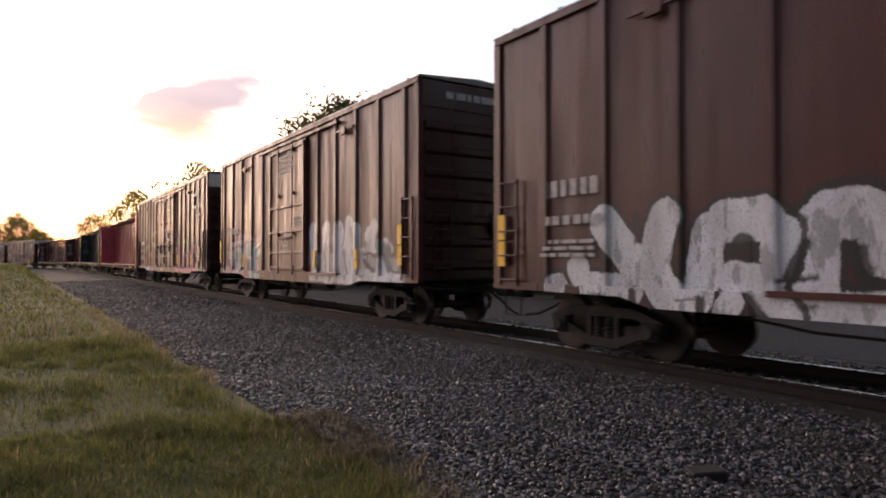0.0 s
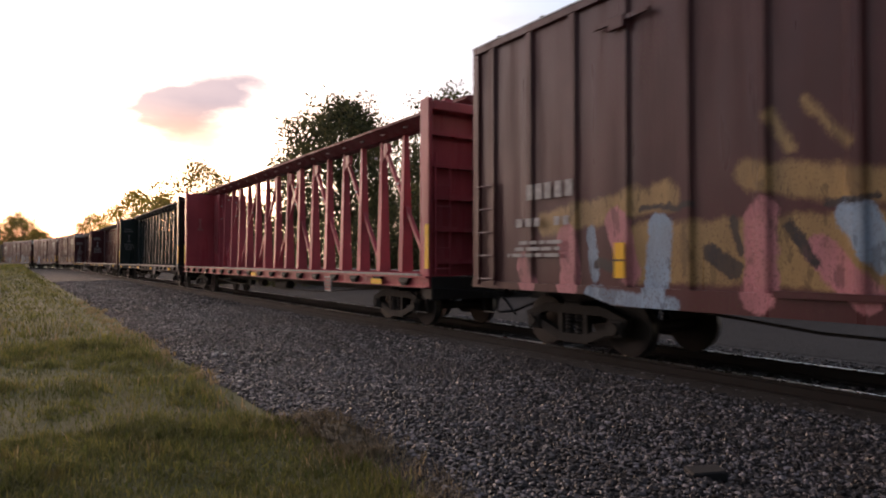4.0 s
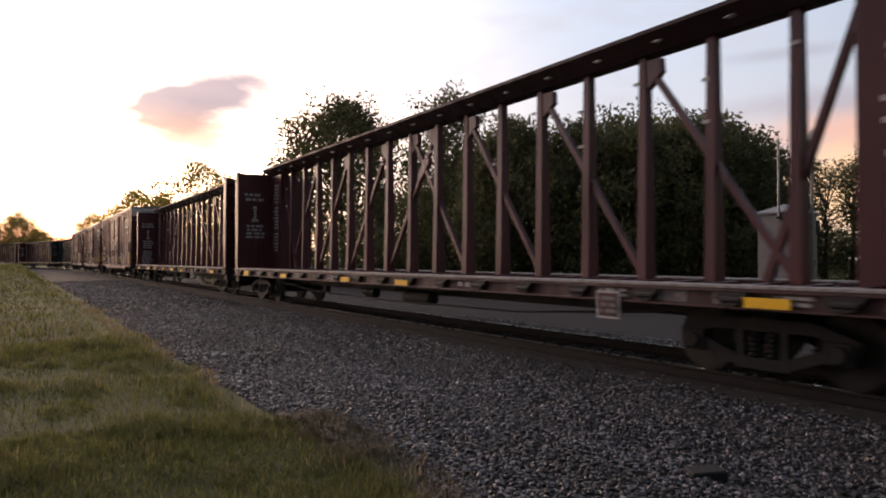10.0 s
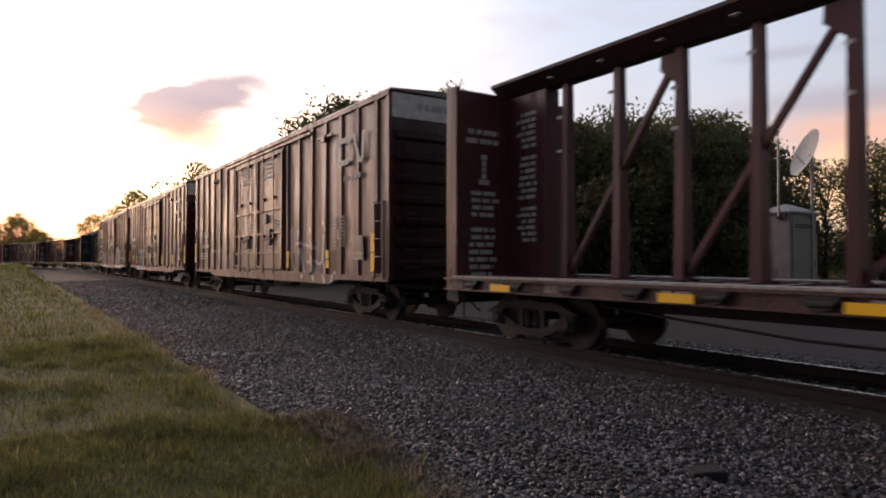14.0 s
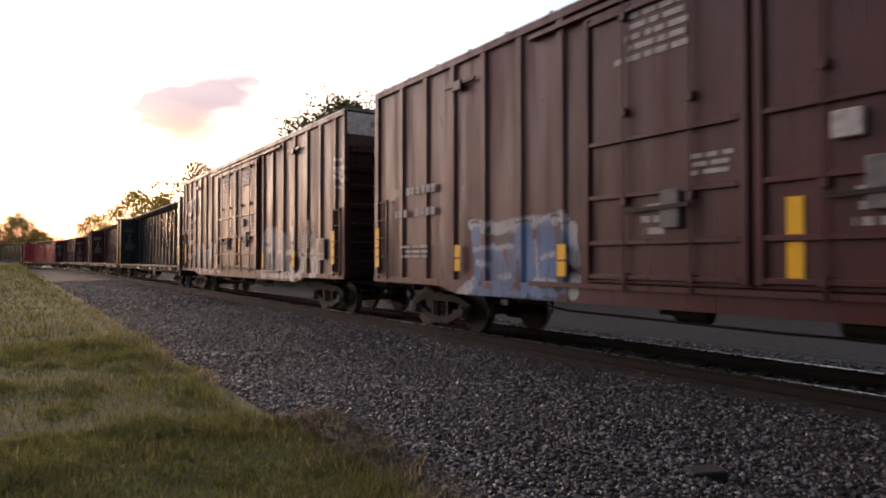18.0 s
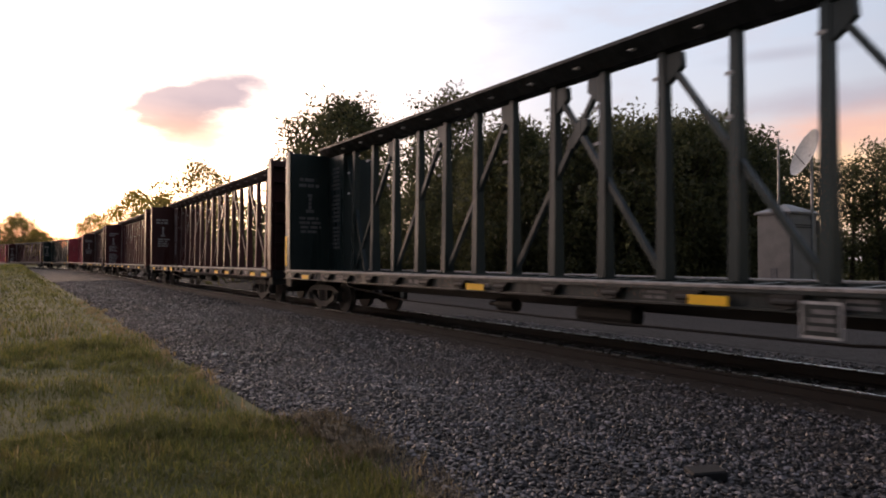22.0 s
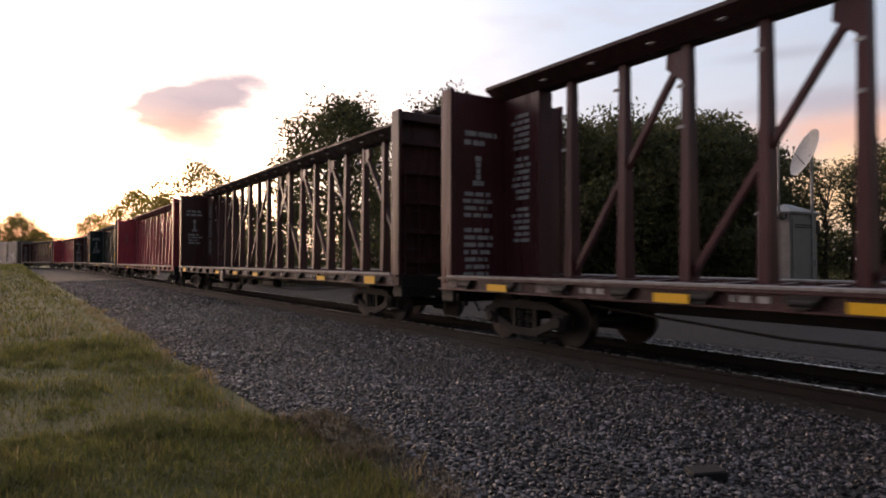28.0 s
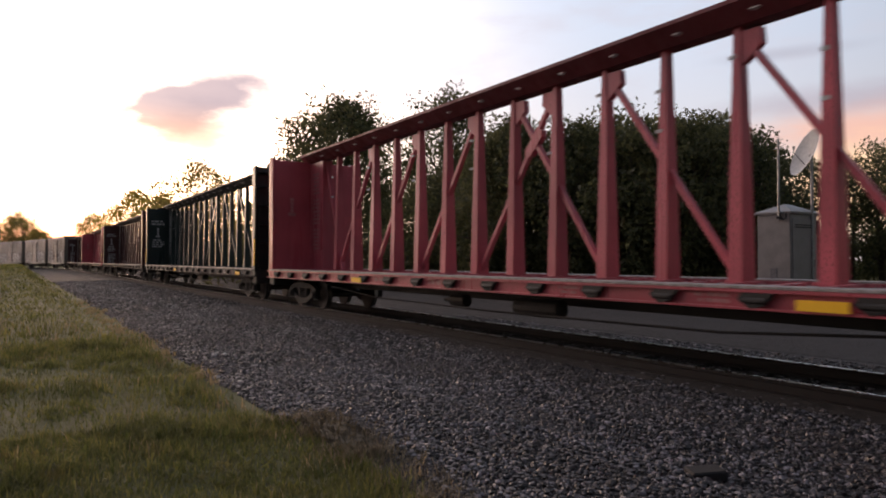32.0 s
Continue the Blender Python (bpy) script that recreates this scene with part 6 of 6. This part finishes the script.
G_FRONT_DARK = [(-3.69, 2.11, -3.76, 1.54, 0.07), (-4.58, 2.13, -4.58, 1.11, 0.05), (-5.27, 1.43, -5.44, 1.03, 0.06),
    (-6.15, 2.2, -6.07, 1.04, 0.06), (-6.9, 1.97, -6.96, 1.07, 0.05), (-5.5, 1.93, -6.07, 1.93, 0.04), (-3.19, 1.9, -3.53, 1.95, 0.06),
    (-6.38, 1.62, -6.75, 1.57, 0.05), (-7.09, 1.52, -7.49, 1.56, 0.04)]
G_SCRIBBLE = [(-8.85, 4.05, -9.24, 3.97, 0.03), (-8.75, 3.84, -9.46, 3.75, 0.04), (-8.75, 3.61, -9.42, 3.43, 0.04), (-8.95, 3.3, -9.19, 3.26, 0.03),
    (-9.24, 3.99, -9.46, 3.46, 0.04), (-8.8, 3.98, -8.77, 3.45, 0.04), (-8.95, 3.72, -9.14, 3.64, 0.07)]
F_FADED = [(-4.39, 2.06, -4.26, 1.06, 0.22), (-4.01, 2.08, -3.95, 1.05, 0.1), (-5.3, 2.02, -5.56, 1.94, 0.15), (-5.3, 1.42, -5.35, 0.95, 0.21),
    (-6.2, 2.23, -6.47, 1.97, 0.12), (-6.01, 1.74, -6.46, 1.48, 0.1), (-6.1, 0.89, -6.28, 0.89, 0.16), (-3.41, 1.96, -3.41, 1.04, 0.09),
    (-6.55, 1.72, -6.64, 1.24, 0.06)]
F_SCRIBBLE = [(-7.81, 3.37, -8.77, 3.22, 0.03), (-7.88, 3.14, -8.76, 2.8, 0.03), (-8.02, 3.28, -8.28, 2.82, 0.03), (-8.47, 3.3, -8.53, 2.79, 0.03),
    (-8.77, 3.05, -9.1, 2.71, 0.03), (-8.21, 2.83, -9.04, 2.7, 0.03), (-7.88, 3.25, -8.08, 2.95, 0.04), (-8.28, 3.13, -8.65, 2.92, 0.04),
    (-8.89, 4.25, -9.42, 4.19, 0.03), (-8.94, 3.99, -9.22, 3.87, 0.03), (-8.89, 4.35, -9.05, 3.96, 0.03), (-9.17, 4.32, -9.22, 3.97, 0.04),
    (-7.87, 2.01, -8.52, 2.08, 0.03), (-7.87, 1.8, -8.52, 1.87, 0.03), (-7.94, 2.12, -7.94, 1.74, 0.03)]
H_FRONT = [(-3.08, 2.31, -3.15, 1.25, 0.05), (-3.72, 2.22, -3.6, 1.71, 0.05), (-3.85, 1.65, -4.09, 0.99, 0.08), (-4.55, 2.24, -4.78, 1.85, 0.05),
    (-4.67, 1.48, -4.89, 0.95, 0.1), (-5.41, 2.45, -5.71, 2.18, 0.03), (-5.51, 2.04, -5.41, 1.43, 0.08), (-5.61, 1.33, -5.71, 0.77, 0.09),
    (-6.37, 2.15, -6.64, 1.71, 0.04), (-6.28, 1.04, -6.1, 0.74, 0.06), (-2.95, 1.66, -3.35, 1.14, 0.06), (-3.47, 1.91, -4.99, 1.77, 0.03),
    (-4.33, 1.37, -5.41, 1.38, 0.04)]
H_REAR = [(8.57, 2.86, 8.56, 2.19, 0.08), (7.55, 2.44, 7.7, 1.99, 0.07), (6.29, 1.78, 5.7, 1.77, 0.05), (4.87, 1.85, 4.86, 1.1, 0.1),
    (3.95, 1.59, 3.95, 1.11, 0.08)]
PINK, MOSS = (0.62, 0.20, 0.30), (0.16, 0.22, 0.10)


def train():
    # rear-end places along the line at the start; the train runs towards the camera
    boxcar(9.03, 15.3, 2.3, (0.062, 0.0095, 0.0085), "dark red boxcar with huge white sprayed letters", door=3.1, leaves=1, white_end=False, seed=2, post_step=1.22,
           tags={1: [mural([(CHROME, A_WHITE_B, 0.02, (BLACK_LINE, 0.09)), (CHROME, A_WHITE, 0.02, (BLACK_LINE, 0.07)), (BLACK_LINE, A_HOLES, 0.03, None)], 0.03)]}, strips=((7.4, 1.75),))
    boxcar(27.0, 15.41, 2.3, (0.078, 0.0165, 0.0145), "faded brown boxcar with pale blue and white sprayed letters", door=3.1, leaves=1, white_end=False, seed=3, post_step=1.2,
           tags={-1: [mural([((0.40, 0.41, 0.45), [(-2.2, 1.3, -4.9, 1.25, 0.30), (-4.9, 1.3, -6.6, 1.2, 0.30)], 0.06, None), (CHROME, B_WHITE, 0.03, ((0.07, 0.06, 0.065), 0.05)), ((0.055, 0.13, 0.16), B_TEAL, 0.04, None), ((0.20, 0.21, 0.235), B_SHADE, 0.05, None), (BLACK_LINE, B_DARK, 0.025, None)])],
                 1: [mural([((0.40, 0.27, 0.38), B_LILAC, 0.06, None), ((0.30, 0.49, 0.56), B_BLUE, 0.03, ((0.10, 0.045, 0.08), 0.03)), ((0.62, 0.60, 0.68), B_PALE, 0.03, None), ((0.30, 0.07, 0.09), B_RED, 0.05, None),
                            ((0.03, 0.02, 0.03), B_LINES, 0.02, None)])]},
           strips=((-7.0, 1.75), (-4.85, 1.45), (-2.2, 1.45), (4.45, 1.42), (7.55, 1.75)))
    boxcar(48.13, 18.8, 2.7, OXIDE, "brown double-door boxcar with pink and green sprayed letters", seed=4, mark=(-7.77, 4.13, 0.82),
           tags={-1: [mural([((0.25, 0.085, 0.115), C_BASE, 0.10, None), (PINK, C_PINK, 0.04, None), (MOSS, C_MOSS, 0.08, None), ((0.022, 0.018, 0.02), C_DARK, 0.04, None)])],
                 1: [mural([((0.42, 0.27, 0.11), D_TAN, 0.06, None), ((0.55, 0.22, 0.25), D_PINK, 0.03, None), ((0.30, 0.42, 0.56), D_BLUE, 0.03, None), ((0.03, 0.025, 0.03), D_DARK, 0.025, None)])]},
           strips=((-6.5, 1.45), (-3.45, 1.45), (5.95, 1.42)))
    centerbeam(72.56, RED, "faded red centerbeam flatcar without load", edge_strips=True, strips=((-9.3, 0.95), (-0.1, 0.95)), plaque=-6.5, mid=0.66, flat_posts=True, lettered=False)
    centerbeam(96.89, GREEN, "dark green centerbeam flatcar without load", edge_strips=True, strips=((-9.5, 0.95), (-3.8, 0.95), (1.1, 0.95), (4.8, 0.95), (9.5, 0.95)), ink=M_GREYED, plaque=-4.95, mid=0.75)
    centerbeam(121.18, MAROON, "dark brown centerbeam flatcar without load", seed=7, strips=((-9.7, 0.95), (-1.6, 0.95), (1.25, 0.95), (5.75, 0.95), (9.6, 0.97),), plaque=-7.4, mid=0.58)
    centerbeam(145.32, MAROON, "dark brown centerbeam flatcar with white stencils", seed=8, braces=[(8, 5), (5, 3), (3, 1), (9, 12), (12, 14), (14, 16)], strips=((-9.6, 0.95), (-3.6, 0.95), (-1.2, 0.95), (1.2, 0.95), (3.82, 0.95), (6.07, 0.95), (9.6, 0.95),), plaque=-5.8, mid=1.0)
    boxcar(166.13, 18.6, 2.2, OXIDE, "brown double-door boxcar with a white mark", seed=9, mark=(-7.42, 4.13, 0.82),
           tags={-1: [mural([((0.50, 0.46, 0.46), H_FRONT, 0.04, None)], 0.08)], 1: [mural([((0.42, 0.38, 0.36), H_REAR, 0.04, None)], 0.08)]}, strips=((-8.6, 1.6), (-6.0, 1.45), (-3.0, 1.45), (9.0, 1.75)))
    boxcar(186.68, 18.5, 1.6, OXIDE, "brown double-door boxcar with blue sprayed letters", seed=10, number=((2.85, 0.14), (2.40, 0.14)), mark=(-7.79, 4.13, 0.82),
           tags={-1: [mural([((0.27, 0.195, 0.215), F_FADED, 0.07, None), ((0.36, 0.31, 0.315), F_SCRIBBLE, 0.02, None)], 0.07)],
                 1: [mural([((0.42, 0.46, 0.52), E_WHITE, 0.03, None), ((0.075, 0.19, 0.42), E_BLUE, 0.04, None), ((0.40, 0.50, 0.62), E_PALE, 0.03, None), ((0.02, 0.025, 0.05), E_DARK, 0.025, None)])]},
           strips=((-9.15, 1.72), (-6.22, 1.45), (-3.27, 1.45), (-0.47, 1.66), (3.06, 1.42), (5.83, 1.46), (9.05, 1.70)))
    boxcar(207.35, 19.0, 1.9, (0.068, 0.0135, 0.016), "maroon double-door boxcar with grey sprayed letters", seed=11, number=((2.76, 0.17), (2.25, 0.17)), mark=(7.35, 3.86, 0.84),
           tags={-1: [mural([((0.60, 0.59, 0.61), G_FRONT, 0.03, ((0.045, 0.03, 0.03), 0.03)), ((0.03, 0.025, 0.03), G_FRONT_DARK, 0.025, None)]), mural([((0.42, 0.40, 0.41), G_SCRIBBLE, 0.02, None)])],
                 1: [mural([((0.56, 0.56, 0.59), G_REAR, 0.025, ((0.05, 0.035, 0.045), 0.03)), ((0.035, 0.03, 0.035), G_REAR_DARK, 0.02, None)])]},
           strips=((-8.88, 1.75), (-5.99, 1.45), (-3.16, 1.45), (-0.43, 1.79), (2.8, 1.40), (8.6, 1.75)))
    centerbeam(231.30, GREEN, "dark green centerbeam flatcar without load", edge_strips=True, strips=((-9.5, 0.95), (-3.4, 0.95), (1.3, 0.95), (9.5, 0.95)), ink=M_GREYED, plaque=-4.7, mid=0.88)
    centerbeam(255.49, BROWN, "dark brown centerbeam flatcar without load", seed=13, strips=((-11.0, 0.95), (-9.75, 0.95), (-6.44, 0.95), (-4.85, 0.95), (-1.5, 0.95), (1.25, 0.95), (4.48, 0.97), (6.2, 0.97), (9.6, 0.95),), mid=0.7)
    centerbeam(280.19, MAROON, "dark brown centerbeam flatcar with white stencils", seed=14, strips=((-9.4, 0.95), (-4.6, 0.95), (-1.2, 0.95), (1.1, 0.95), (3.6, 0.95), (5.95, 0.95), (9.5, 0.95),), mid=0.70, braces=[(8, 5), (5, 3), (3, 1), (9, 12), (12, 14), (14, 16)])
    centerbeam(304.68, (0.075, 0.032, 0.032), "weathered dark brown centerbeam flatcar without load", seed=15, strips=((-10.2, 0.97), (-7.3, 0.95), (-1.54, 0.95), (0.93, 0.95), (3.54, 0.95), (9.73, 0.97),), plaque=2.9, mid=0.53)
    centerbeam(329.08, RED, "faded red centerbeam flatcar without load", strips=((-6.3, 0.95), (4.6, 0.95),), plaque=-7.56, mid=0.48, flat_posts=True, lettered=False)
    centerbeam(353.4, GREEN, "dark green centerbeam flatcar without load", edge_strips=True, seed=17, strips=((-9.6, 0.95), (1.8, 0.95)))
    centerbeam(377.8, BROWN, "dark brown centerbeam flatcar without load", seed=18)
    centerbeam(402.2, RED, "faded red centerbeam flatcar without load", edge_strips=True, seed=19, flat_posts=True, lettered=False)
    centerbeam(426.6, BROWN, "dark brown centerbeam flatcar without load", seed=20)
    s = 426.6
    for i in range(4):
        s += 17.6
        boxcar(s, 15.3, 2.3, (0.42, 0.36, 0.32), "pale dusty boxcar with white sprayed letters", door=3.1, leaves=1, white_end=False, seed=30 + i,
               tags={-1: [fat(40 + i, -6.8, -1.6, 1.2, 2.8, 3, (0.72, 0.70, 0.68), (0.10, 0.08, 0.08), 0.30)], 1: [fat(50 + i, 1.6, 6.8, 1.2, 2.8, 3, (0.72, 0.70, 0.68), (0.10, 0.08, 0.08), 0.30)]})


train()


# ---- the train rolls by, with slight surges along the slack of its couplers ----
SPEED = 9.62
LAG = {9.0: -0.06, 9.5: 0.10, 10.0: 0.25, 10.5: 0.08, 23.0: 0.05, 23.5: 0.32, 24.0: 0.42, 24.5: 0.20}


def motions():
    for car, s in CARS:
        walk(car, [(t, on_line(s - SPEED * t + LAG.get(t, 0.0))) for t in (0.5 * i for i in range(65))])
    w = WHEELS[0]
    turn = SPEED / 0.42
    walk(w, [(i / 30.0, pose(0, 0, 0, math.degrees(turn * i / 30.0) % 360.0)) for i in range(961)])
    for o in WHEELS[1:]:
        o.rotation_mode = "QUATERNION"
        o.animation_data_create()
        o.animation_data.action = w.animation_data.action
        o.animation_data.action_slot = w.animation_data.action_slot


motions()
